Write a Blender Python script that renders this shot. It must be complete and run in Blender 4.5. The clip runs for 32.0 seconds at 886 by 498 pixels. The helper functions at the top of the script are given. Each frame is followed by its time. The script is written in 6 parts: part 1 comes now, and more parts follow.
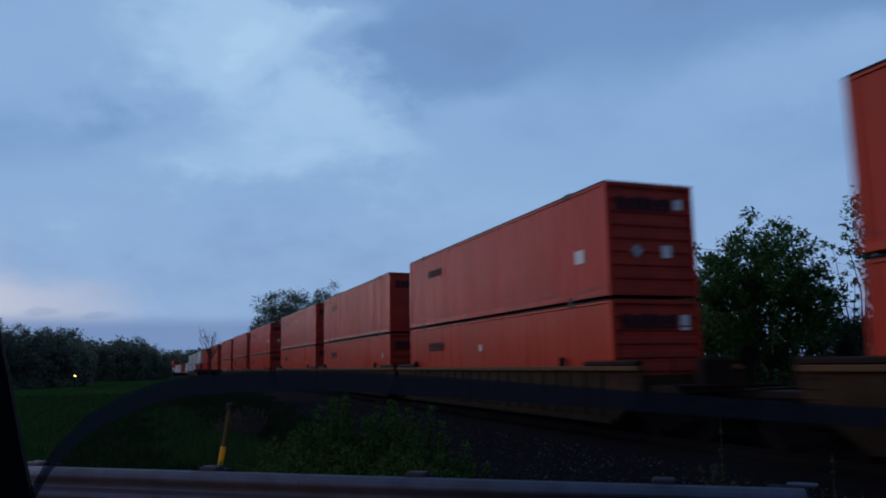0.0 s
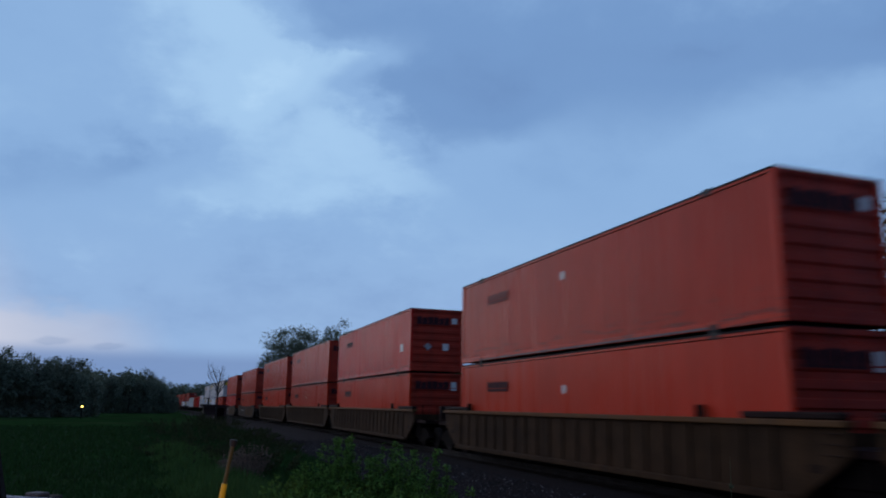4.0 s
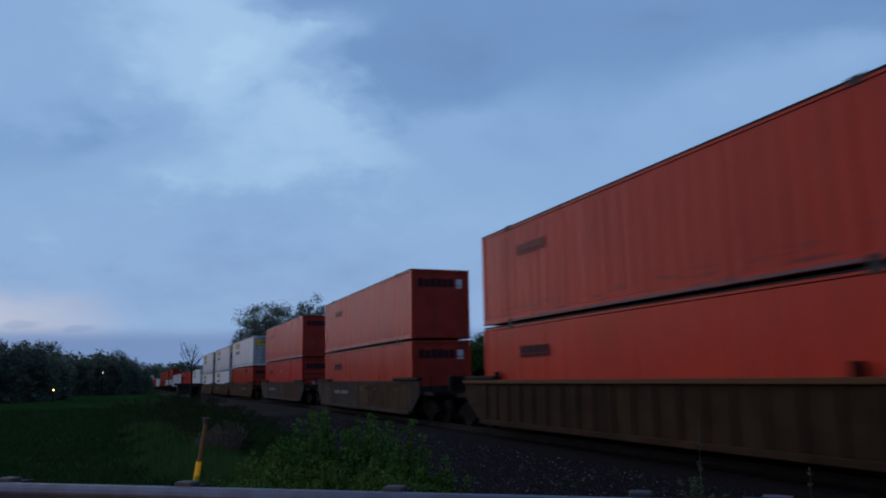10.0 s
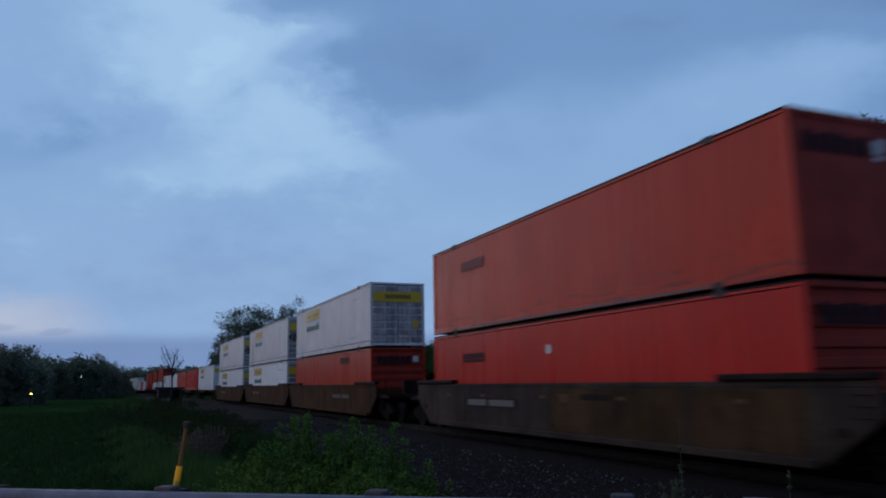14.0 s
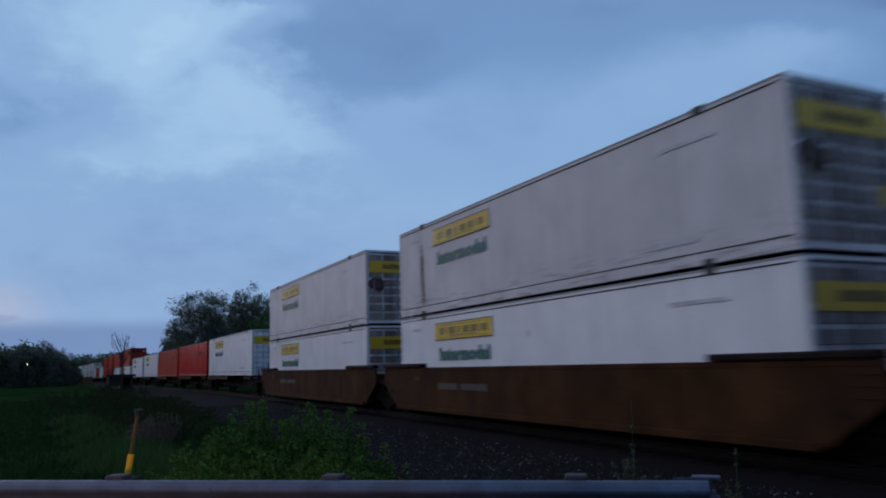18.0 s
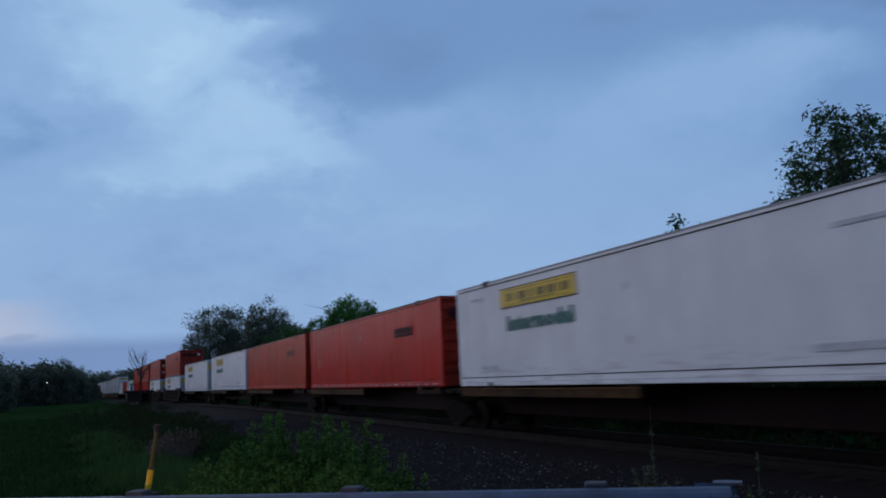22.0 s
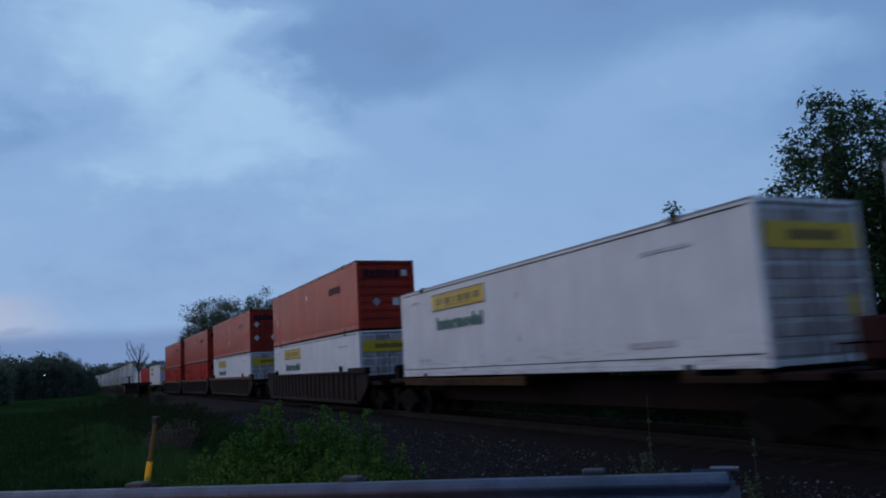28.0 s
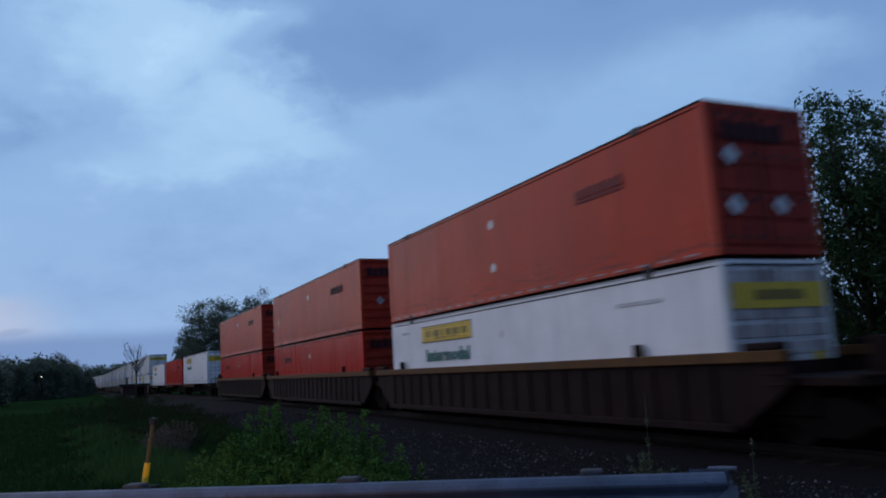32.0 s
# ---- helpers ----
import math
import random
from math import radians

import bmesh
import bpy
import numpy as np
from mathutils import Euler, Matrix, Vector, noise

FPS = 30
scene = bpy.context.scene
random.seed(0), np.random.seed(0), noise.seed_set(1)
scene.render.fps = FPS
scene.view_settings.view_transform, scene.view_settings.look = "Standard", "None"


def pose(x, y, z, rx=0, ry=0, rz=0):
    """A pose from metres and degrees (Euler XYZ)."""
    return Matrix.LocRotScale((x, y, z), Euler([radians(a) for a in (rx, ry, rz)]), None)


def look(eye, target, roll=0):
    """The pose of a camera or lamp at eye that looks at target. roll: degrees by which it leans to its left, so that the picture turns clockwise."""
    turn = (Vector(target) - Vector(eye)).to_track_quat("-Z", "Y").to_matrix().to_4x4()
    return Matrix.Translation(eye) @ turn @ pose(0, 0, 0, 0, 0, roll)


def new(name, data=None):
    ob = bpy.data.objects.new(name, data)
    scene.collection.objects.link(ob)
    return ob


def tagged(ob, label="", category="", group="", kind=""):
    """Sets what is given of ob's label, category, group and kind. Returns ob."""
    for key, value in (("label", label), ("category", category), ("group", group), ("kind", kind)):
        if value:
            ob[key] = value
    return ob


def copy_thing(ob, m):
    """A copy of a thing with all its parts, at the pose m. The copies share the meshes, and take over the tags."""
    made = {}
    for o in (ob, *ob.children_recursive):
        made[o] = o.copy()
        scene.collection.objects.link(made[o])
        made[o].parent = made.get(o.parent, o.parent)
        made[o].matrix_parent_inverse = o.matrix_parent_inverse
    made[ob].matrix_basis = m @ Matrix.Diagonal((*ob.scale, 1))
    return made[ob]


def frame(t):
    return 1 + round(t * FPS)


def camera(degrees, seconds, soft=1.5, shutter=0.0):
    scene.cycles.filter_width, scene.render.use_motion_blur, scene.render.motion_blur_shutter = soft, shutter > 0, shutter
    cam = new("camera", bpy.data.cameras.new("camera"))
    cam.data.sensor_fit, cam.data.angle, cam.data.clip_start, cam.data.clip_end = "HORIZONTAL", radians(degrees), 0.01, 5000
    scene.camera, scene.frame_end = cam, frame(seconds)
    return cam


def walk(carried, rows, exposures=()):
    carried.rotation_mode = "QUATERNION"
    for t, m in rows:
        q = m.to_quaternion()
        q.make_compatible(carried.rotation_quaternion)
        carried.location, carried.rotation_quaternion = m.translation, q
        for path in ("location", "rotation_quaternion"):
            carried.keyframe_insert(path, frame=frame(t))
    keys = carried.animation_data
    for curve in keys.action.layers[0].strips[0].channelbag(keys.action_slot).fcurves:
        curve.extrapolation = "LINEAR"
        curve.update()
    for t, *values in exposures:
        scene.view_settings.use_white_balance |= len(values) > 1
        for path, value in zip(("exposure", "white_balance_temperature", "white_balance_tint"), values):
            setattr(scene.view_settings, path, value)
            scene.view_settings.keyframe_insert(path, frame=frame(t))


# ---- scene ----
cam = camera(60.66, 32.0, soft=1.9, shutter=0.8)
PATH = [
    (0.0, pose(0.000, -0.000, 1.67, 98.68, 0.89, -19.99)),
    (0.5, pose(0.008, -0.003, 1.67, 98.83, 1.03, -19.87)),
    (1.0, pose(0.019, -0.007, 1.67, 99.30, 0.88, -19.52)),
    (1.5, pose(0.013, -0.005, 1.67, 99.83, 0.91, -20.45)),
    (2.0, pose(0.013, -0.005, 1.67, 99.88, 0.91, -20.15)),
    (2.5, pose(0.014, -0.005, 1.67, 99.64, 1.08, -20.48)),
    (3.0, pose(0.015, -0.005, 1.67, 99.33, 0.54, -20.18)),
    (3.5, pose(0.016, -0.006, 1.67, 101.41, -0.77, -19.34)),
    (4.0, pose(0.018, -0.006, 1.67, 101.81, -0.97, -19.39)),
    (4.5, pose(0.019, -0.007, 1.67, 100.69, -0.23, -17.20)),
    (6.5, pose(0.047, -0.017, 1.67, 98.10, 0.69, -20.33)),
    (7.0, pose(0.047, -0.017, 1.67, 98.18, 1.06, -20.70)),
    (7.5, pose(0.047, -0.017, 1.67, 98.59, 1.74, -20.96)),
    (8.0, pose(0.047, -0.017, 1.67, 99.16, 1.10, -21.38)),
    (8.5, pose(0.047, -0.017, 1.67, 99.41, 1.32, -21.26)),
    (9.0, pose(0.047, -0.017, 1.67, 99.47, 1.10, -21.40)),
    (9.5, pose(0.047, -0.017, 1.67, 99.70, 0.61, -21.46)),
    (10.0, pose(0.047, -0.017, 1.67, 99.64, 1.00, -21.20)),
    (10.5, pose(0.047, -0.017, 1.67, 99.68, 0.98, -21.48)),
    (11.0, pose(0.047, -0.017, 1.67, 99.73, 1.00, -21.52)),
    (11.5, pose(0.047, -0.017, 1.67, 99.67, 0.99, -21.70)),
    (12.0, pose(0.047, -0.017, 1.67, 99.65, 1.13, -21.60)),
    (12.5, pose(0.047, -0.017, 1.67, 99.86, 0.94, -21.89)),
    (13.0, pose(0.047, -0.017, 1.67, 99.97, 0.88, -21.95)),
    (13.5, pose(0.047, -0.017, 1.67, 99.96, 0.89, -22.07)),
    (15.5, pose(0.047, -0.017, 1.67, 99.63, 1.56, -23.82)),
    (16.0, pose(0.047, -0.017, 1.67, 99.67, 1.55, -23.84)),
    (16.5, pose(0.047, -0.017, 1.67, 99.65, 1.60, -24.04)),
    (17.0, pose(0.047, -0.017, 1.67, 99.60, 1.60, -24.02)),
    (17.5, pose(0.047, -0.017, 1.67, 98.96, 1.85, -24.72)),
    (18.0, pose(0.047, -0.017, 1.67, 98.62, 1.63, -25.75)),
    (18.5, pose(0.047, -0.017, 1.67, 98.74, 1.64, -25.98)),
    (19.0, pose(0.047, -0.017, 1.67, 98.94, 1.62, -25.66)),
    (19.5, pose(0.047, -0.017, 1.67, 99.01, 1.36, -26.05)),
    (20.0, pose(0.047, -0.017, 1.67, 99.21, 1.30, -26.17)),
    (20.5, pose(0.047, -0.017, 1.67, 99.35, 1.56, -26.04)),
    (21.0, pose(0.047, -0.017, 1.67, 99.59, 1.85, -26.04)),
    (21.5, pose(0.047, -0.017, 1.67, 99.43, 2.53, -25.74)),
    (22.0, pose(0.047, -0.017, 1.67, 99.38, 2.78, -24.52)),
    (22.5, pose(0.047, -0.017, 1.67, 99.49, 2.86, -24.40)),
    (23.0, pose(0.047, -0.017, 1.67, 99.45, 2.92, -24.58)),
    (23.5, pose(0.047, -0.017, 1.67, 99.08, 3.18, -24.37)),
    (24.0, pose(0.047, -0.017, 1.67, 98.87, 3.18, -24.40)),
    (24.5, pose(0.047, -0.017, 1.67, 98.79, 3.25, -24.57)),
    (26.5, pose(0.047, -0.017, 1.67, 98.57, 3.08, -24.81)),
    (27.0, pose(0.047, -0.017, 1.67, 98.63, 3.18, -24.69)),
    (27.5, pose(0.047, -0.017, 1.67, 98.63, 3.32, -24.55)),
    (28.0, pose(0.047, -0.017, 1.67, 98.59, 3.33, -24.71)),
    (28.5, pose(0.047, -0.017, 1.67, 98.56, 3.38, -24.91)),
    (29.0, pose(0.047, -0.017, 1.67, 98.53, 3.32, -24.92)),
    (29.5, pose(0.047, -0.017, 1.67, 98.65, 3.33, -24.91)),
    (30.0, pose(0.047, -0.017, 1.67, 98.66, 3.21, -24.74)),
    (30.5, pose(0.047, -0.017, 1.67, 98.57, 3.34, -24.99)),
    (31.0, pose(0.047, -0.017, 1.67, 98.52, 3.39, -25.03)),
    (31.5, pose(0.047, -0.017, 1.67, 98.59, 3.40, -24.75)),
    (32.0, pose(0.047, -0.017, 1.67, 98.62, 3.44, -24.86)),
]
walk(cam, PATH, exposures=[(0.0, 0.0), (3.0, 0.0), (3.6, 0.1), (4.5, 0.1), (6.5, 0.0), (15.5, 0.0), (20.0, 0.0), (23.0, 0.02), (28.0, 0.02), (30.0, 0.08), (32.0, 0.16)])

# ---------------------------------------------------------------- sky and light
SKY = bpy.data.worlds.new("dusk_sky")
scene.world = SKY
SKY.use_nodes = True


def sky_nodes():
    nt = SKY.node_tree
    nt.nodes.clear()
    N, Lk = nt.nodes.new, nt.links.new

    def val(op, a, b=None, c=None):
        n = N("ShaderNodeMath")
        n.operation = op
        for i, v in enumerate((a, b, c)):
            if v is None:
                continue
            if isinstance(v, (int, float)):
                n.inputs[i].default_value = v
            else:
                Lk(v, n.inputs[i])
        return n.outputs[0]

    def ramp(fac, stops):
        n = N("ShaderNodeValToRGB")
        n.color_ramp.interpolation = "EASE"
        el = n.color_ramp.elements
        while len(el) < len(stops):
            el.new(0.5)
        for e, (p, c) in zip(el, stops):
            e.position, e.color = p, (*c, 1)
        Lk(fac, n.inputs[0])
        return n.outputs[0]

    def mix(fac, a, b, kind="MIX"):
        n = N("ShaderNodeMix")
        n.data_type, n.blend_type = "RGBA", kind
        for s, v in ((n.inputs[0], fac), (n.inputs[6], a), (n.inputs[7], b)):
            if isinstance(v, (int, float)):
                s.default_value = v
            elif isinstance(v, tuple):
                s.default_value = (*v, 1)
            else:
                Lk(v, s)
        return n.outputs[2]

    def smooth(x, lo, hi):
        n = N("ShaderNodeMapRange")
        n.interpolation_type = "SMOOTHSTEP"
        n.inputs[1].default_value, n.inputs[2].default_value = lo, hi
        Lk(x, n.inputs[0])
        return n.outputs[0]

    co = N("ShaderNodeTexCoord").outputs["Generated"]
    sep = N("ShaderNodeSeparateXYZ")
    Lk(co, sep.inputs[0])
    x, y, z = sep.outputs
    # cloud sheet seen in perspective: direction divided by its height
    h = val("MAXIMUM", val("ADD", z, 0.42), 0.05)
    comb = N("ShaderNodeCombineXYZ")
    Lk(val("DIVIDE", x, h), comb.inputs[0])
    Lk(val("DIVIDE", y, h), comb.inputs[1])

    def noise_at(scale, detail, rough, offset):
        mp = N("ShaderNodeMapping")
        mp.inputs["Location"].default_value = offset
        Lk(comb.outputs[0], mp.inputs[0])
        n = N("ShaderNodeTexNoise")
        n.inputs["Scale"].default_value, n.inputs["Detail"].default_value, n.inputs["Roughness"].default_value = scale, detail, rough
        Lk(mp.outputs[0], n.inputs["Vector"])
        return n.outputs["Fac"]

    lump = noise_at(6.0, 6, 0.58, (1.3, 5.2, 0))
    big = noise_at(1.1, 4, 0.5, (3.1, 0.7, 0))
    fine = noise_at(3.0, 5, 0.52, (7.7, 2.2, 0))
    wisp = noise_at(13.0, 5, 0.6, (2.4, 9.1, 0))
    # level and upright position on a plane ahead of the track
    fx = val("ADD", val("MULTIPLY", x, 0.93), val("MULTIPLY", y, -0.36))
    fy = val("ADD", val("MULTIPLY", x, 0.36), val("MULTIPLY", y, 0.93))
    fyc = val("MAXIMUM", fy, 0.05)
    p = val("DIVIDE", fx, fyc)
    q = val("DIVIDE", z, fyc)
    ahead = smooth(fy, 0.0, 0.4)

    def shift(n, k):
        return val("MULTIPLY", val("SUBTRACT", n, 0.5), k)

    pw = val("ADD", p, val("ADD", shift(fine, 0.22), shift(lump, 0.12)))
    qw = val("ADD", q, val("ADD", shift(lump, 0.10), shift(wisp, 0.05)))
    plane = N("ShaderNodeCombineXYZ")
    Lk(pw, plane.inputs[0])
    Lk(qw, plane.inputs[1])

    def puff(at, size, turn, on=None):
        """A soft cloud: one at its middle, nothing past its rim."""
        mp = N("ShaderNodeMapping")
        mp.vector_type = "TEXTURE"
        mp.inputs["Location"].default_value = (*at, 0)
        mp.inputs["Rotation"].default_value = (0, 0, radians(turn))
        mp.inputs["Scale"].default_value = (*size, 1)
        Lk((on or plane).outputs[0], mp.inputs[0])
        g = N("ShaderNodeTexGradient")
        g.gradient_type = "QUADRATIC_SPHERE"
        Lk(mp.outputs[0], g.inputs[0])
        return g.outputs["Fac"]

    body = val("ADD", val("ADD", shift(big, 0.34), shift(fine, 0.30)), val("ADD", shift(lump, 0.26), shift(wisp, 0.10)))
    tone = val("ADD", val("MULTIPLY", body, 0.72), 0.42)
    # long bank of lighter cloud whose ragged edge climbs to the left
    edge = val("ADD", val("ADD", val("ADD", p, val("MULTIPLY", q, 0.9)), -0.213), val("ADD", val("ADD", shift(fine, 0.14), shift(lump, 0.22)), shift(wisp, 0.13)))
    inside = smooth(edge, 0.085, -0.075)
    fade = val("ADD", 0.46, val("MULTIPLY", smooth(edge, -0.40, -0.02), 0.54))
    bank = val("MULTIPLY", val("MULTIPLY", inside, fade), val("MULTIPLY", smooth(qw, 0.15, 0.42), ahead))
    tone = val("ADD", tone, val("MULTIPLY", bank, 0.40))
    # darker and lighter clouds round it
    dark = [(-0.05, 0.50, 0.34, 0.20, 10, -0.09), (-0.01, 0.41, 0.32, 0.13, -25, -0.11), (0.34, 0.50, 0.60, 0.15, 4, -0.20), (0.76, 0.53, 0.36, 0.15, 0, -0.30), (-0.46, 0.33, 0.46, 0.15, 5, -0.20), (-0.22, 0.40, 0.10, 0.05, 40, -0.16)]
    light = [(-0.165, 0.488, 0.18, 0.06, 12, 0.34), (0.02, 0.345, 0.20, 0.08, 20, 0.16), (0.58, 0.44, 0.42, 0.11, 14, 0.24), (-0.36, 0.278, 0.40, 0.09, 6, 0.20), (-0.52, 0.20, 0.34, 0.14, 0, 0.16), (0.10, 0.20, 1.1, 0.40, 0, 0.24)]
    for a, b, c, d, e, k in dark + light:
        tone = val("ADD", tone, val("MULTIPLY", puff((a, b), (c, d), e), k))
    col = ramp(tone, [(0.05, (0.105, 0.190, 0.395)), (0.36, (0.165, 0.298, 0.550)), (0.58, (0.245, 0.410, 0.675)), (0.82, (0.350, 0.545, 0.790)), (1.0, (0.430, 0.635, 0.860))])
    # paler band over the horizon, with a warm break in the clouds to the west
    low = smooth(z, 0.30, 0.03)
    col = mix(val("MULTIPLY", low, 0.48), col, (0.32, 0.45, 0.69))
    west = smooth(val("ADD", val("MULTIPLY", x, -0.19), val("MULTIPLY", y, 0.982)), 0.978, 1.0)
    gl = val("MULTIPLY", val("MULTIPLY", smooth(val("ADD", z, val("MULTIPLY", val("SUBTRACT", lump, 0.5), 0.08)), 0.125, 0.085), smooth(z, 0.04, 0.07)), west)
    col = mix(val("MULTIPLY", gl, 0.55), col, (0.62, 0.60, 0.66))
    flat = N("ShaderNodeCombineXYZ")
    Lk(val("ADD", p, shift(lump, 0.02)), flat.inputs[0])
    Lk(val("ADD", q, shift(wisp, 0.012)), flat.inputs[1])
    for a, b, c, d in ((-0.557, 0.079, 0.045, 0.009), (-0.478, 0.072, 0.040, 0.007)):
        streak = puff((a, b), (c, d), 0, flat)
        col = mix(val("MULTIPLY", val("MULTIPLY", smooth(streak, 0.0, 0.4), ahead), 0.38), col, (0.215, 0.300, 0.490))
    # last light of the set sun, added out of view left of the track's bearing
    dusk = smooth(val("ADD", val("MULTIPLY", x, -0.45), val("MULTIPLY", y, 0.893)), 0.94, 0.998)
    col = mix(val("MULTIPLY", val("MULTIPLY", dusk, smooth(z, 0.55, 0.06)), 0.75), col, (0.80, 0.78, 0.84))
    hz = smooth(z, 0.070, 0.048)
    col = mix(val("MULTIPLY", hz, 0.72), col, (0.150, 0.235, 0.450))
    # the ground half
    col = mix(smooth(z, -0.02, -0.06), col, (0.02, 0.025, 0.03))
    # the eastern sky behind the camera, unseen, dimmed to shade what faces it
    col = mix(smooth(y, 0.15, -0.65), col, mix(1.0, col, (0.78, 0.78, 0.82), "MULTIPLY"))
    # its low part dimmed again, to shade the guardrail's road side
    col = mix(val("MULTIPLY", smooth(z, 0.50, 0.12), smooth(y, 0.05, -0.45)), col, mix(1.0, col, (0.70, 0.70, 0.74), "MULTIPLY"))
    # the unseen sky overhead dimmed, so that level ground gets less light
    col = mix(smooth(z, 0.55, 0.90), col, mix(1.0, col, (0.52, 0.52, 0.54), "MULTIPLY"))
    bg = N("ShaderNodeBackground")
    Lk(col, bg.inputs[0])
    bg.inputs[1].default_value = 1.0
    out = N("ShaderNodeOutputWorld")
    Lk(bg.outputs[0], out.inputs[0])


sky_nodes()
sun = new("sun", bpy.data.lights.new("sun", "SUN"))
sun.data.energy, sun.data.angle, sun.data.color = 0.58, radians(80), (1.0, 0.79, 0.69)
sun.matrix_world = look((-45, 45, 26), (0, 0, 0))

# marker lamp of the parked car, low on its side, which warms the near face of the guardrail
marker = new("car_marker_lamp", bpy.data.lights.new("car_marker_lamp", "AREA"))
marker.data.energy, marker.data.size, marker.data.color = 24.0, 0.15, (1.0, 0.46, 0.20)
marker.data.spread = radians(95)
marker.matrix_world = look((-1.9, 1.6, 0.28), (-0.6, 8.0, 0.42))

# ---------------------------------------------------------------- materials


def mat(name, base, rough=0.6, metal=0.0, spread=0.25, scale=6.0, fine=60.0, bump=0.0, streak=0.0, stain=(0.05, 0.035, 0.03), stain_amt=0.0, per_object=0.0, spec=0.5, wave=0.0, scuff=0.0):
    """A surface with variation at two scales, optional vertical streaks, stains and relief."""
    m = bpy.data.materials.new(name)
    m.use_nodes = True
    nt = m.node_tree
    N, Lk = nt.nodes.new, nt.links.new
    b = nt.nodes["Principled BSDF"]
    b.inputs["Metallic"].default_value = metal
    b.inputs["Specular IOR Level"].default_value = spec
    tc = N("ShaderNodeTexCoord").outputs["Object"]

    def noise_of(sc, detail=4.0, stretch=None):
        n = N("ShaderNodeTexNoise")
        n.inputs["Scale"].default_value, n.inputs["Detail"].default_value = sc, detail
        if stretch:
            mp = N("ShaderNodeMapping")
            mp.inputs["Scale"].default_value = stretch
            Lk(tc, mp.inputs[0])
            Lk(mp.outputs[0], n.inputs["Vector"])
        else:
            Lk(tc, n.inputs["Vector"])
        return n.outputs["Fac"]

    def mul(a, lo, hi, frm=0.3, to=0.7):
        n = N("ShaderNodeMapRange")
        n.inputs[1].default_value, n.inputs[2].default_value, n.inputs[3].default_value, n.inputs[4].default_value = frm, to, lo, hi
        Lk(a, n.inputs[0])
        return n.outputs[0]

    def blend(fac, a, c, kind):
        n = N("ShaderNodeMix")
        n.data_type, n.blend_type = "RGBA", kind
        for s, v in ((n.inputs[0], fac), (n.inputs[6], a), (n.inputs[7], c)):
            if isinstance(v, (int, float)):
                s.default_value = v
            elif isinstance(v, tuple):
                s.default_value = (*v, 1)
            else:
                Lk(v, s)
        return n.outputs[2]

    def grey(v):
        n = N("ShaderNodeCombineColor")
        for i in range(3):
            Lk(v, n.inputs[i])
        return n.outputs[0]

    a = noise_of(scale)
    f = noise_of(fine)
    col = blend(1.0, tuple(base), grey(mul(a, 1 - spread, 1 + spread)), "MULTIPLY")
    col = blend(1.0, col, grey(mul(f, 1 - spread * 0.5, 1 + spread * 0.5)), "MULTIPLY")
    if streak:
        s = noise_of(3.0, 5.0, (1.0, 1.0, 0.06))
        col = blend(mul(s, 0.0, streak, 0.48, 0.75), col, tuple(stain), "MIX")
    if stain_amt:
        s = noise_of(scale * 0.37, 6.0)
        col = blend(mul(s, 0.0, stain_amt, 0.46, 0.74), col, tuple(stain), "MIX")
    if per_object:
        oi = N("ShaderNodeObjectInfo").outputs["Random"]
        n = N("ShaderNodeMapRange")
        n.inputs[3].default_value, n.inputs[4].default_value = 1 - per_object, 1 + per_object
        Lk(oi, n.inputs[0])
        col = blend(1.0, col, grey(n.outputs[0]), "MULTIPLY")
    if scuff:
        # scrapes and grime along the lowest part of a wall, thinning upwards
        marks = noise_of(2.2, 6.0, (1.0, 0.5, 5.0))
        sep = N("ShaderNodeSeparateXYZ")
        Lk(tc, sep.inputs[0])
        low = mul(sep.outputs[2], 1.0, 0.0, 0.10, 0.75)
        n = N("ShaderNodeMath")
        n.operation = "MULTIPLY"
        Lk(mul(marks, 0.0, scuff, 0.52, 0.66), n.inputs[0])
        Lk(low, n.inputs[1])
        n.use_clamp = True
        col = blend(n.outputs[0], col, (0.10, 0.035, 0.028), "MIX")
    Lk(col, b.inputs["Base Color"])
    if streak:
        # rain-washed runs: upright bands of smoother and duller paint
        runs = noise_of(6.5, 4.0, (1.0, 1.0, 0.03))
        Lk(mul(runs, max(0.05, rough - 0.05), min(1, rough + 0.07), 0.34, 0.66), b.inputs["Roughness"])
    else:
        Lk(mul(a, max(0.05, rough - 0.12), min(1, rough + 0.12)), b.inputs["Roughness"])
    if bump:
        bp = N("ShaderNodeBump")
        bp.inputs["Strength"].default_value, bp.inputs["Distance"].default_value = bump, 0.02
        Lk(f, bp.inputs["Height"])
        Lk(bp.outputs[0], b.inputs["Normal"])
    if wave:
        # sheet metal that is nowhere quite flat
        bp = N("ShaderNodeBump")
        bp.inputs["Strength"].default_value, bp.inputs["Distance"].default_value = wave, 0.05
        Lk(noise_of(1.6, 3.0, (1.0, 1.0, 0.55)), bp.inputs["Height"])
        Lk(bp.outputs[0], b.inputs["Normal"])
    return m


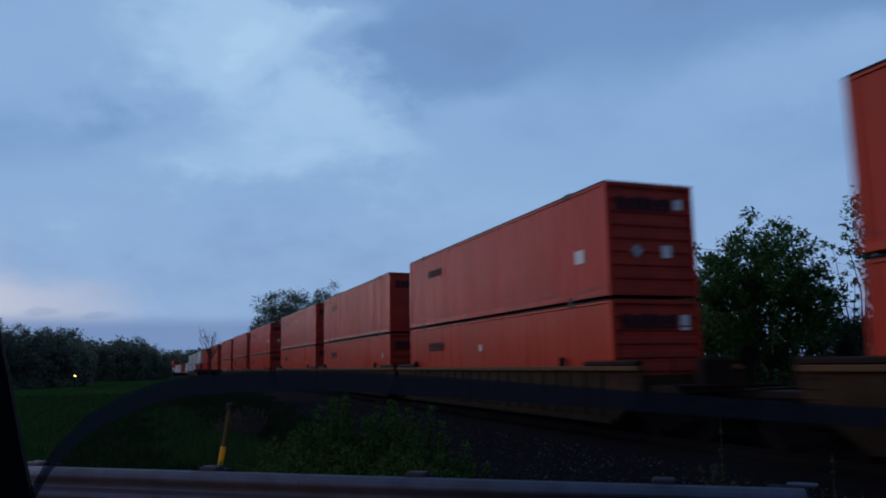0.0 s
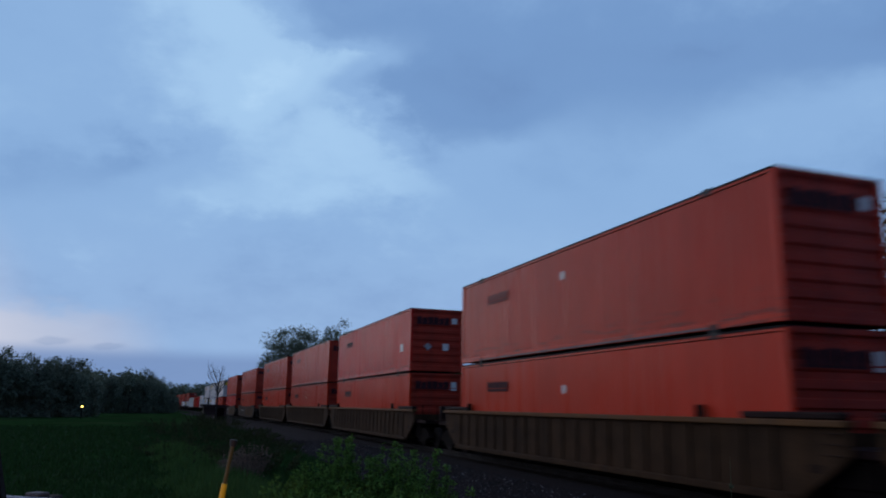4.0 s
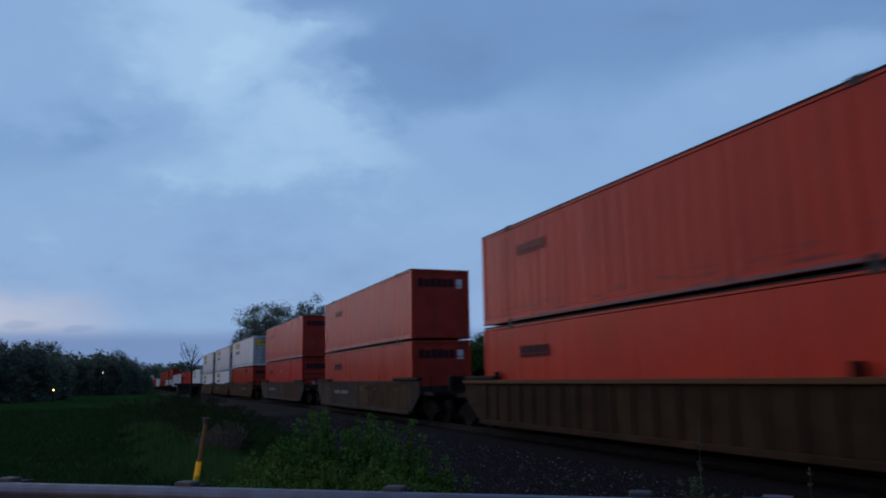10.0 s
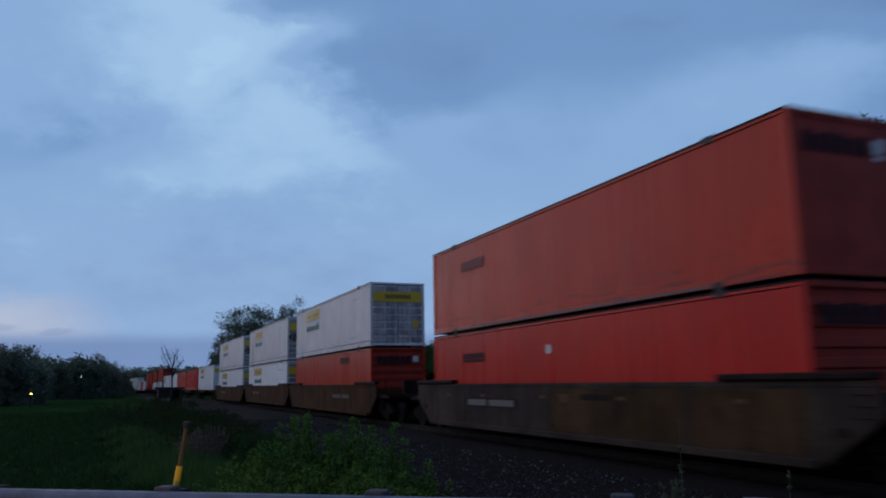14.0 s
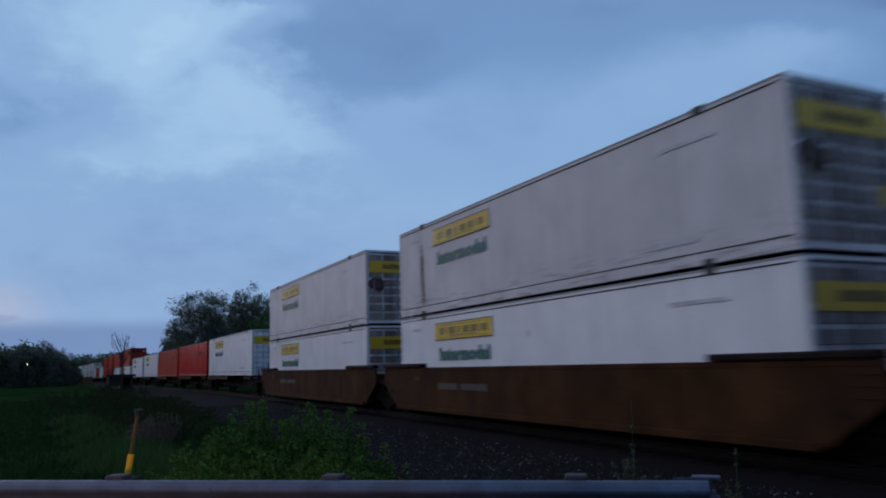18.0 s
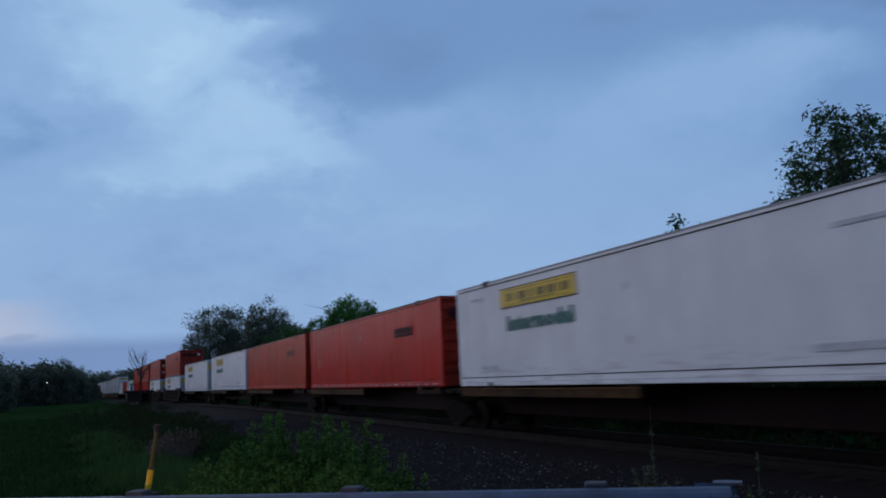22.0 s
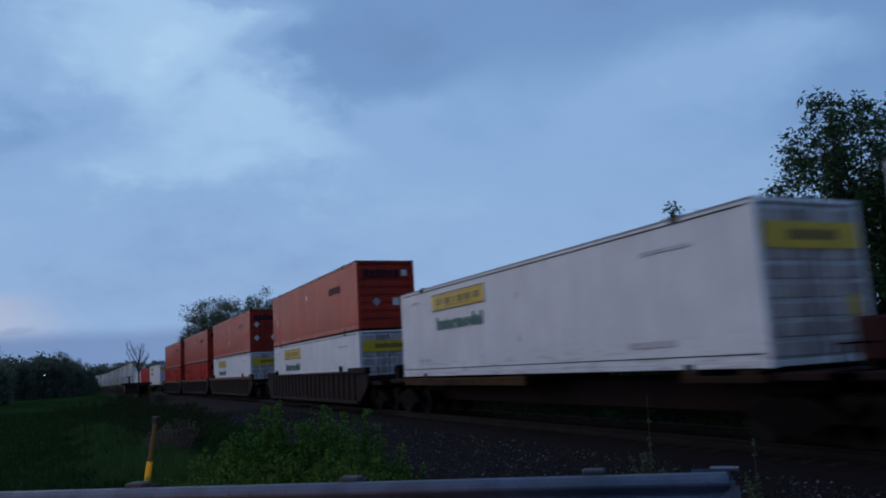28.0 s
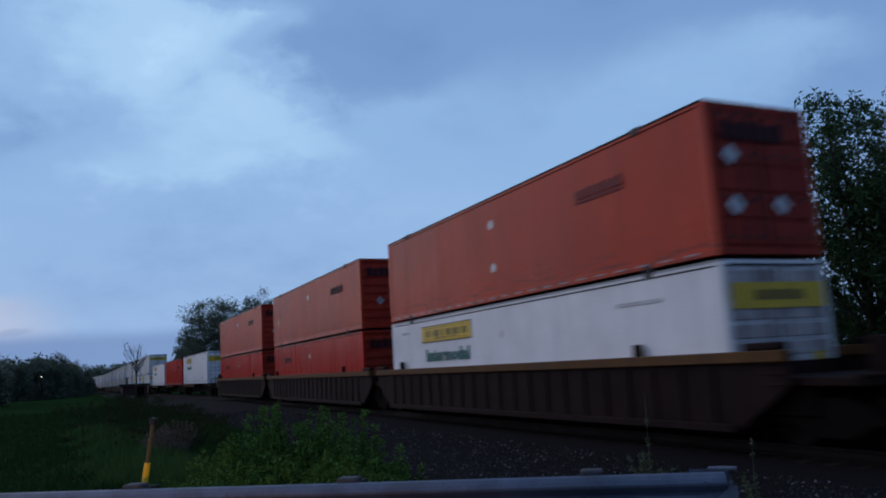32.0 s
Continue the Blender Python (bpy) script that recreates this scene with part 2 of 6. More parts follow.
def leaf_mat(name, base, spread=0.5, through_light=0.35):
    m = bpy.data.materials.new(name)
    m.use_nodes = True
    nt = m.node_tree
    N, Lk = nt.nodes.new, nt.links.new
    b = nt.nodes["Principled BSDF"]
    g = N("ShaderNodeNewGeometry").outputs["Random Per Island"]
    r = N("ShaderNodeValToRGB")
    r.color_ramp.elements[0].color = (*[c * (1 - spread) for c in base], 1)
    r.color_ramp.elements[1].color = (*[c * (1 + spread) for c in base], 1)
    Lk(g, r.inputs[0])
    Lk(r.outputs[0], b.inputs["Base Color"])
    b.inputs["Roughness"].default_value = 0.75
    b.inputs["Specular IOR Level"].default_value = 0.12
    if through_light:
        t = N("ShaderNodeBsdfTranslucent")
        mx = N("ShaderNodeMixShader")
        mx.inputs[0].default_value = through_light
        Lk(r.outputs[0], t.inputs[0])
        Lk(b.outputs[0], mx.inputs[1])
        Lk(t.outputs[0], mx.inputs[2])
        Lk(mx.outputs[0], nt.nodes["Material Output"].inputs[0])
    return m


def glow_mat(name, colour, strength):
    m = bpy.data.materials.new(name)
    m.use_nodes = True
    b = m.node_tree.nodes["Principled BSDF"]
    b.inputs["Base Color"].default_value = (*colour, 1)
    b.inputs["Emission Color"].default_value = (*colour, 1)
    b.inputs["Emission Strength"].default_value = strength
    return m


M = {
    "red": mat("red_container_paint", (0.57, 0.016, 0.009), 0.30, spec=0.18, spread=0.12, scale=0.5, fine=26, streak=0.45, stain=(0.42, 0.016, 0.011), stain_amt=0.5, per_object=0.12, wave=0.35, scuff=0.8),
    "rust_red": mat("faded_red_paint", (0.56, 0.052, 0.018), 0.34, spec=0.2, spread=0.12, scale=0.5, fine=30, streak=0.4, stain=(0.28, 0.045, 0.032), stain_amt=0.45, per_object=0.12, wave=0.35, scuff=0.7),
    "orange": mat("orange_red_container_paint", (0.56, 0.034, 0.010), 0.30, spec=0.2, spread=0.12, scale=0.5, fine=26, streak=0.4, stain=(0.42, 0.030, 0.010), stain_amt=0.45, per_object=0.1, wave=0.35, scuff=0.8),
    "white": mat("white_container_paint", (0.85, 0.812, 0.80), 0.42, spec=0.3, spread=0.07, scale=0.8, fine=24, streak=0.15, stain=(0.46, 0.42, 0.41), stain_amt=0.22, per_object=0.05, wave=0.2, scuff=0.35),
    "white_dull": mat("weathered_white_container_paint", (0.675, 0.622, 0.61), 0.46, spec=0.3, spread=0.10, scale=0.7, fine=24, streak=0.25, stain=(0.42, 0.38, 0.37), stain_amt=0.35, per_object=0.05, wave=0.2, scuff=0.5),
    # far whites: tree shade and distance dimness are put into the paint
    "white_dimmed": mat("dimmed_white_container_paint", (0.54, 0.53, 0.54), 0.5, spec=0.25, spread=0.12, scale=0.7, fine=24, streak=0.3, stain=(0.34, 0.31, 0.30), stain_amt=0.4, per_object=0.12),
    "white_end": mat("white_door_paint", (0.84, 0.83, 0.83), 0.4, spread=0.10, scale=2.0, fine=30, streak=0.3, stain=(0.30, 0.27, 0.26), stain_amt=0.3),
    "rust_end": mat("rust_stained_door_paint", (0.28, 0.235, 0.21), 0.6, spread=0.35, scale=2.6, fine=30, streak=0.95, stain=(0.07, 0.035, 0.025), stain_amt=1.0),
    # wall between door ribs: grime, and the ribs' shadow as a greyer base
    "white_wall": mat("shaded_grimy_recess", (0.62, 0.61, 0.61), 0.6, spread=0.3, scale=2.0, fine=30, streak=0.5, stain=(0.07, 0.06, 0.06), stain_amt=0.5),
    # end-wall red, darker than the sides: their shade is in the paint
    "red_end_shade": mat("shaded_red_end_paint", (0.39, 0.033, 0.015), 0.55, spec=0.22, spread=0.2, scale=1.5, fine=30, streak=0.5, stain=(0.10, 0.025, 0.02), stain_amt=0.4),
    "roof": mat("sooty_roof_steel", (0.010, 0.009, 0.010), 0.6, spread=0.3, scale=2, fine=30, spec=0.1),
    "black_line": mat("black_rubber_seal", (0.018, 0.017, 0.017), 0.7, spread=0.2),
    "logo_faint": mat("worn_logo_film", (0.19, 0.022, 0.02), 0.5, spec=0.2, spread=0.35, scale=9, fine=60),
    "logo_dark": mat("dark_logo_film", (0.055, 0.016, 0.020), 0.6, spec=0.1, spread=0.35, scale=9, fine=60),
    "stencil": mat("faded_stencil_panel", (0.115, 0.10, 0.095), 0.6, spread=0.4, scale=9),
    "rail_steel": mat("scuffed_rail_steel", (0.085, 0.08, 0.085), 0.5, spread=0.35, scale=3, fine=40, stain_amt=0.6, stain=(0.06, 0.03, 0.025)),
    "marking": mat("worn_grey_marking", (0.56, 0.54, 0.55), 0.5, spread=0.25, scale=7),
    "yellow": mat("yellow_panel_film", (0.72, 0.46, 0.02), 0.45, spread=0.12, scale=2, fine=40, stain_amt=0.2, stain=(0.30, 0.20, 0.03)),
    "logo_black": mat("olive_letter_film", (0.20, 0.13, 0.012), 0.5, spread=0.3, scale=8),
    "green_letter": mat("dark_green_letter_film", (0.020, 0.135, 0.115), 0.5, spread=0.2, scale=6),
    "decal": mat("white_decal_film", (0.66, 0.64, 0.62), 0.4, spread=0.15, scale=9),
    "decal_grey": mat("grey_marking_film", (0.30, 0.29, 0.30), 0.5, spread=0.3, scale=9),
    "well_yellow": mat("weathered_yellow_car_paint", (0.048, 0.024, 0.011), 0.8, spec=0.12, spread=0.35, scale=1.6, fine=22, streak=0.75, stain=(0.020, 0.011, 0.006), stain_amt=0.6),
    "chord_yellow": mat("yellow_chord_paint", (0.120, 0.052, 0.016), 0.7, spec=0.2, spread=0.3, scale=2.0, fine=30, stain_amt=0.55, stain=(0.10, 0.055, 0.03)),
    "well_brown": mat("brown_car_paint", (0.064, 0.026, 0.0095), 0.75, spec=0.06, spread=0.4, scale=1.2, fine=24, streak=0.4, stain=(0.034, 0.018, 0.012), stain_amt=0.85),
    "well_grey": mat("grey_brown_car_paint", (0.050, 0.034, 0.024), 0.75, spec=0.1, spread=0.45, scale=0.9, fine=9, streak=0.5, stain=(0.020, 0.011, 0.014), stain_amt=1.0),
    "well_dark": mat("dark_maroon_car_paint", (0.017, 0.0062, 0.0055), 0.75, spec=0.15, spread=0.3, scale=1.4, fine=24, streak=0.5, stain=(0.016, 0.009, 0.007), stain_amt=0.4),
    "spine_beam": mat("rusty_spine_steel", (0.036, 0.017, 0.009), 0.8, spec=0.1, spread=0.4, scale=2.2, fine=20, stain=(0.015, 0.01, 0.008), stain_amt=0.8),
    "faded_decal": mat("sun_faded_decal", (0.42, 0.15, 0.13), 0.5, spread=0.4, scale=8, fine=40),
    "old_yellow": mat("faded_yellow_label", (0.60, 0.22, 0.06), 0.5, spread=0.5, scale=9, fine=50),
    "well_ochre": mat("ochre_brown_car_paint", (0.066, 0.034, 0.015), 0.8, spec=0.08, spread=0.45, scale=1.1, fine=16, streak=0.6, stain=(0.024, 0.013, 0.009), stain_amt=0.8),
    "stencil_dull": mat("worn_stencil_panel", (0.070, 0.046, 0.036), 0.7, spread=0.5, scale=6, fine=40),
    "pale_end": mat("streaked_pale_door_paint", (0.50, 0.42, 0.40), 0.55, spread=0.3, scale=2.6, fine=30, streak=0.9, stain=(0.13, 0.085, 0.07), stain_amt=0.9),
    "smear": mat("rust_smear_on_white", (0.40, 0.32, 0.29), 0.6, spread=0.35, scale=5, fine=40, streak=0.8, stain=(0.22, 0.15, 0.12), stain_amt=0.8),
    "rust_spot": mat("brown_rust", (0.11, 0.075, 0.06), 0.85, spec=0.1, spread=0.5, scale=6, fine=40),
    "beam_rust": mat("rusty_beam_paint", (0.072, 0.034, 0.012), 0.75, spec=0.12, spread=0.45, scale=1.8, fine=20, stain=(0.02, 0.011, 0.008), stain_amt=0.9),
    "brake_red": mat("dull_red_brake_paint", (0.045, 0.011, 0.009), 0.7, spec=0.2, spread=0.3, scale=4, fine=30),
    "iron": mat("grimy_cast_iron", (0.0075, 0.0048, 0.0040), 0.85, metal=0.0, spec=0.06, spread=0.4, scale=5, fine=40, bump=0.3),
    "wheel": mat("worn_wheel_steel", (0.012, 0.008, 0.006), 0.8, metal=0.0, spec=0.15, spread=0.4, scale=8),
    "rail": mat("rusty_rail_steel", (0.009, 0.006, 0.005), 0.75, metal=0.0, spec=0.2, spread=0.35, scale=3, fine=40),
    "railhead": mat("polished_rail_head", (0.035, 0.033, 0.033), 0.7, metal=1.0, spread=0.15, scale=5),
    "tie": mat("creosoted_timber", (0.022, 0.016, 0.012), 0.9, spec=0.05, spread=0.4, scale=4, fine=30, bump=0.4, per_object=0.25),
    "galv": mat("galvanised_steel", (0.115, 0.140, 0.195), 0.52, metal=0.3, spread=0.2, scale=4, fine=45, streak=0.3, stain=(0.09, 0.085, 0.085), stain_amt=0.4, spec=0.3),
    "galv_pale": mat("bright_galvanised_steel", (0.18, 0.195, 0.235), 0.5, metal=0.2, spread=0.15, scale=6, fine=45),
    "block_grey": mat("weathered_grey_block", (0.045, 0.045, 0.052), 0.7, spread=0.3, scale=8, fine=40, bump=0.3),
    "wood_post": mat("treated_timber_post", (0.040, 0.033, 0.028), 0.9, spec=0.1, spread=0.35, scale=6, fine=40, bump=0.4),
    "post_yellow": mat("yellow_marker_plastic", (0.80, 0.50, 0.015), 0.5, spread=0.12, scale=5, stain_amt=0.15, stain=(0.25, 0.17, 0.04)),
    "post_black": mat("black_cap_plastic", (0.010, 0.010, 0.010), 0.6, spread=0.3),
    "asphalt": mat("worn_asphalt", (0.045, 0.042, 0.040), 0.9, spread=0.3, scale=2.5, fine=90, bump=0.5),
    "cabinet": mat("dark_cabinet_paint", (0.026, 0.009, 0.008), 0.6, spread=0.3, scale=3, stain_amt=0.4, stain=(0.03, 0.02, 0.018)),
    "bark": mat("grey_brown_bark", (0.036, 0.030, 0.026), 0.9, spread=0.4, scale=8, fine=50, bump=0.6),
    "black_trim": mat("black_door_trim", (0.006, 0.005, 0.006), 0.95, spec=0.05, spread=0.3, scale=20),
    "leaf_bush": leaf_mat("weed_leaf", (0.082, 0.168, 0.034), 0.65),
    "leaf_dark": leaf_mat("tree_leaf", (0.052, 0.092, 0.040)),
    "leaf_green": leaf_mat("fresh_tree_leaf", (0.056, 0.115, 0.032)),
    "leaf_light": leaf_mat("pale_tree_leaf", (0.15, 0.235, 0.10), 0.5, 0.5),
    "leaf_round": leaf_mat("bright_tree_leaf", (0.070, 0.190, 0.040)),
    "leaf_long": leaf_mat("long_grass_blade", (0.048, 0.102, 0.028), 0.3),
    # far foliage, paler and greyer: distance haze is mixed into its colour
    "leaf_far": leaf_mat("hazed_distant_leaf", (0.135, 0.160, 0.115)),
    "leaf_olive": leaf_mat("olive_brush_leaf", (0.034, 0.046, 0.018)),
    "weed_pale": leaf_mat("pale_weed_leaf", (0.115, 0.135, 0.075)),
    "straw": leaf_mat("dry_stalk", (0.135, 0.105, 0.085)),
    "grass": leaf_mat("meadow_grass", (0.019, 0.052, 0.014), 0.25),
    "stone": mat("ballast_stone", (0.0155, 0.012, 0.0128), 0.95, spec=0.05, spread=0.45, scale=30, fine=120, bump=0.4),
    "lamp_amber": glow_mat("amber_lamp_glow", (1.0, 0.62, 0.14), 9.0),
    "lamp_white": glow_mat("white_lamp_glow", (1.0, 0.90, 0.66), 6.0),
}


def glass_mat(name, tint, haze):
    """Thin tinted pane: mostly clear, with a faint film of haze."""
    m = bpy.data.materials.new(name)
    m.use_nodes = True
    nt = m.node_tree
    N, Lk = nt.nodes.new, nt.links.new
    nt.nodes.clear()
    t = N("ShaderNodeBsdfTransparent")
    t.inputs[0].default_value = (*tint, 1)
    d = N("ShaderNodeBsdfDiffuse")
    d.inputs[0].default_value = (0.30, 0.33, 0.42, 1)
    mx = N("ShaderNodeMixShader")
    mx.inputs[0].default_value = haze
    Lk(t.outputs[0], mx.inputs[1])
    Lk(d.outputs[0], mx.inputs[2])
    o = N("ShaderNodeOutputMaterial")
    Lk(mx.outputs[0], o.inputs[0])
    return m


# ---------------------------------------------------------------- mesh helpers


def bm_box(bm, x0, x1, y0, y1, z0, z1, bevel=0.0):
    r = bmesh.ops.create_cube(bm, size=1.0)
    for v in r["verts"]:
        v.co = Vector((x0 + (v.co.x + 0.5) * (x1 - x0), y0 + (v.co.y + 0.5) * (y1 - y0), z0 + (v.co.z + 0.5) * (z1 - z0)))
    if bevel:
        es = {e for v in r["verts"] for e in v.link_edges}
        bmesh.ops.bevel(bm, geom=list(es), offset=bevel, segments=1, affect="EDGES", profile=0.5)
    return bm


def bm_tube(bm, a, b, r0, r1=None, n=10, caps=True):
    a, b = Vector(a), Vector(b)
    r1 = r0 if r1 is None else r1
    q = (b - a).to_track_quat("Z", "Y")
    ring = []
    for c, r in ((a, r0), (b, r1)):
        ring.append([bm.verts.new(c + q @ Vector((r * math.cos(i * 2 * math.pi / n), r * math.sin(i * 2 * math.pi / n), 0))) for i in range(n)])
    for i in range(n):
        bm.faces.new((ring[0][i], ring[0][(i + 1) % n], ring[1][(i + 1) % n], ring[1][i]))
    if caps:
        bm.faces.new(ring[0][::-1])
        bm.faces.new(ring[1])
    return bm


def finish(name, bm, material, parent=None, label="", smooth=False):
    me = bpy.data.meshes.new(name)
    bmesh.ops.recalc_face_normals(bm, faces=bm.faces)
    bm.to_mesh(me)
    bm.free()
    me.materials.append(material)
    if smooth:
        for p in me.polygons:
            p.use_smooth = True
    ob = new(name, me)
    if parent:
        ob.parent = parent
    if label:
        ob["label"] = label
    return ob


def part(name, bm, material, parent, label="", smooth=False):
    return finish(name, bm, material, parent, label, smooth)


def box_part(name, dims, material, parent, label="", bevel=0.0):
    return part(name, bm_box(bmesh.new(), *dims, bevel=bevel), material, parent, label)


def thing(name, label, category, group=""):
    return tagged(new(name), label, category, group)


def share(ob, parent, loc, rot=(0, 0, 0)):
    """Another object on the same mesh."""
    o = ob.copy()
    scene.collection.objects.link(o)
    o.parent = parent
    o.location, o.rotation_euler = loc, rot
    return o


# ---------------------------------------------------------------- the line of the track
RAIL_X, SPEED = 11.45, 11.0


def bend(s):
    if 45 < s < 75:
        return 0.019 / 30
    return 1 / 1100 if s > 285 else 0.0


LINE = []
_x, _y, _h, _s = RAIL_X, -440.0, 0.0, -440.0
while _s < 760:
    LINE.append((_x, _y, _h))
    _h += bend(_s)
    _x, _y, _s = _x - math.sin(_h), _y + math.cos(_h), _s + 1.0


def fall(y):
    """The land drops gently beyond sixty metres."""
    return 0.004 * max(0.0, min(y, 420.0) - 60.0)


def on_line(s, z=0.0):
    """The pose on the track at s metres past the camera's foot point; local y runs along the track."""
    i = min(max(s + 440.0, 0.0), len(LINE) - 2.001)
    k, f = int(i), i - int(i)
    a, b = LINE[k], LINE[k + 1]
    return Matrix.Translation((a[0] + (b[0] - a[0]) * f, a[1] + (b[1] - a[1]) * f, z - fall(a[1]))) @ Matrix.Rotation(a[2] + (b[2] - a[2]) * f, 4, "Z")


# ---------------------------------------------------------------- ground
def ground_z(x, y):
    """Height of the land: level field, slight rise to the road, low bank along the track."""
    z = -0.32 + 0.14 * noise.noise(Vector((x * 0.05, y * 0.05, 0.0))) + 0.05 * noise.noise(Vector((x * 0.3, y * 0.3, 2.0)))
    d = math.hypot(x, y)
    k = max(0.0, min(1.0, (10 - d) / 3))
    z = z * (1 - k) + 0.06 * k
    g = max(0.0, min(1.0, (x - 5.2) / 1.0)) * max(0.0, min(1.0, (17.0 - x) / 1.5))
    return z - 0.45 * g - fall(y)


def build_ground():
    xs = [-2500, -1200, -600, -300, -150, -80, -50, -35] + [-26 + i * 1.0 for i in range(70)] + [46, 55, 70, 100, 160, 300, 700, 1500, 2500]
    ys = [-2500, -1000, -300, -100, -40, -20, -10] + [-6 + i * 1.0 for i in range(80)] + [76, 82, 90, 100, 120, 145, 175, 210, 260, 320, 420, 560, 800, 1300, 2500]
    verts = [(x, y, ground_z(x, y)) for y in ys for x in xs]
    w = len(xs)
    faces = [(j * w + i, j * w + i + 1, (j + 1) * w + i + 1, (j + 1) * w + i) for j in range(len(ys) - 1) for i in range(w - 1)]
    me = bpy.data.meshes.new("ground")
    me.from_pydata(verts, [], faces)
    me.materials.append(mat("meadow_soil", (0.016, 0.042, 0.012), 0.95, spread=0.45, scale=0.22, fine=9, bump=0.5, stain=(0.05, 0.045, 0.025), stain_amt=0.35, spec=0.0))
    for p in me.polygons:
        p.use_smooth = True
    tagged(new("ground", me), "dark green meadow under a dusk sky", "ground", kind="structure")


build_ground()


def build_bed():
    """Ballast bed with sloping shoulders, two rails."""
    prof = [(-6.4, -0.62), (-5.9, -0.30), (-3.4, -0.34), (-1.75, -0.19), (1.75, -0.19), (3.4, -0.62), (6.6, -0.66)]
    bm = bmesh.new()
    prev = None
    stations = list(range(-430, -60, 20)) + list(range(-60, 60, 6)) + list(range(60, 750, 10))
    for s in stations:
        m = on_line(s)
        row = [bm.verts.new(m @ Vector((x, 0, z))) for x, z in prof]
        if prev:
            for i in range(len(prof) - 1):
                bm.faces.new((prev[i], prev[i + 1], row[i + 1], row[i]))
        prev = row
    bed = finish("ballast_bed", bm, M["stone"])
    tagged(bed, "grey crushed-stone ballast bed under the rails", "track bed", kind="structure")
    head = [(-0.036, 0.0), (-0.036, -0.04), (-0.010, -0.055), (-0.010, -0.15), (-0.075, -0.17), (-0.075, -0.185), (0.075, -0.185), (0.075, -0.17), (0.010, -0.15), (0.010, -0.055), (0.036, -0.04), (0.036, 0.0)]
    for side in (-0.755, 0.755):
        bm = bmesh.new()
        prev = None
        for s in stations:
            m = on_line(s)
            row = [bm.verts.new(m @ Vector((side + x, 0, z))) for x, z in head]
            if prev:
                for i in range(len(head)):
                    j = (i + 1) % len(head)
                    bm.faces.new((prev[i], prev[j], row[j], row[i]))
            prev = row
        rail = finish("rail", bm, M["rail"])
        tagged(rail, "rusty steel running rail spiked to dark timber ties", "rail", "running rails", "structure")
        bm = bmesh.new()
        prev = None
        for s in stations:
            m = on_line(s)
            row = [bm.verts.new(m @ Vector((side + x, 0, 0.004))) for x in (-0.03, 0.03)]
            if prev:
                bm.faces.new((prev[0], prev[1], row[1], row[0]))
            prev = row
        part("rail_head", bm, M["railhead"], rail, "polished running surface")


build_bed()

# ---------------------------------------------------------------- containers
CL, CW, CH = 16.15, 2.59, 2.90


def corrugated_side(bm, x, out, y0, y1, z0, z1, pitch, depth):
    """A wall of upright trapezoid corrugations; out is the sign of its outer face."""
    pts, y = [], y0
    while y < y1 - 1e-6:
        for f, d in ((0.0, 0.0), (0.36, 0.0), (0.5, 1.0), (0.86, 1.0)):
            yy = y + f * pitch
            if yy < y1:
                pts.append((yy, x - out * depth * d))
        y += pitch
    pts.append((y1, x))
    lo = [bm.verts.new((px, py, z0)) for py, px in pts]
    hi = [bm.verts.new((px, py, z1)) for py, px in pts]
    for i in range(len(pts) - 1):
        bm.faces.new((lo[i], lo[i + 1], hi[i + 1], hi[i]))


def ribbed_end(bm, y, out, x0, x1, z0, z1, n, depth):
    """An end wall with n level ribs pressed into it."""
    pts, h = [], (z1 - z0) / n
    for i in range(n):
        for f, d in ((0.0, 0.0), (0.42, 0.0), (0.52, 1.0), (0.9, 1.0)):
            pts.append((z0 + (i + f) * h, y - out * depth * d))
    pts.append((z1, y))
    lo = [bm.verts.new((x0, py, pz)) for pz, py in pts]
    hi = [bm.verts.new((x1, py, pz)) for pz, py in pts]
    for i in range(len(pts) - 1):
        bm.faces.new((lo[i], lo[i + 1], hi[i + 1], hi[i]))


def disc(bm, x, y, z, r, n=14):
    vs = [bm.verts.new((x, y + r * math.cos(i * 2 * math.pi / n), z + r * math.sin(i * 2 * math.pi / n))) for i in range(n)]
    bm.faces.new(vs)


def letters(text, size, material, parent, y_left, z, x, depth=0.004):
    """Raised letters on the side that faces -x, read from +y towards -y."""
    cu = bpy.data.curves.new("lettering", "FONT")
    cu.body, cu.size, cu.extrude = text, size, depth
    cu.resolution_u = 2
    cu.offset = 0.03
    cu.space_character = 1.12
    tmp = bpy.data.objects.new("lettering_tmp", cu)
    scene.collection.objects.link(tmp)
    bpy.context.view_layer.update()
    me = bpy.data.meshes.new_from_object(tmp.evaluated_get(bpy.context.evaluated_depsgraph_get()))
    w = max(v.co.x for v in me.vertices) or 1.0
    bpy.data.objects.remove(tmp)
    bpy.data.curves.remove(cu)
    me.transform(Matrix.Translation((x, y_left, z)) @ Matrix(((0, 0, -1, 0), (-1, 0, 0, 0), (0, 1, 0, 0), (0, 0, 0, 1))) @ Matrix.Diagonal((3.15 / w, 1.0, 1.0, 1.0)))
    me.materials.clear()
    me.materials.append(material)
    ob = new("lettering", me)
    ob.parent = parent
    return ob


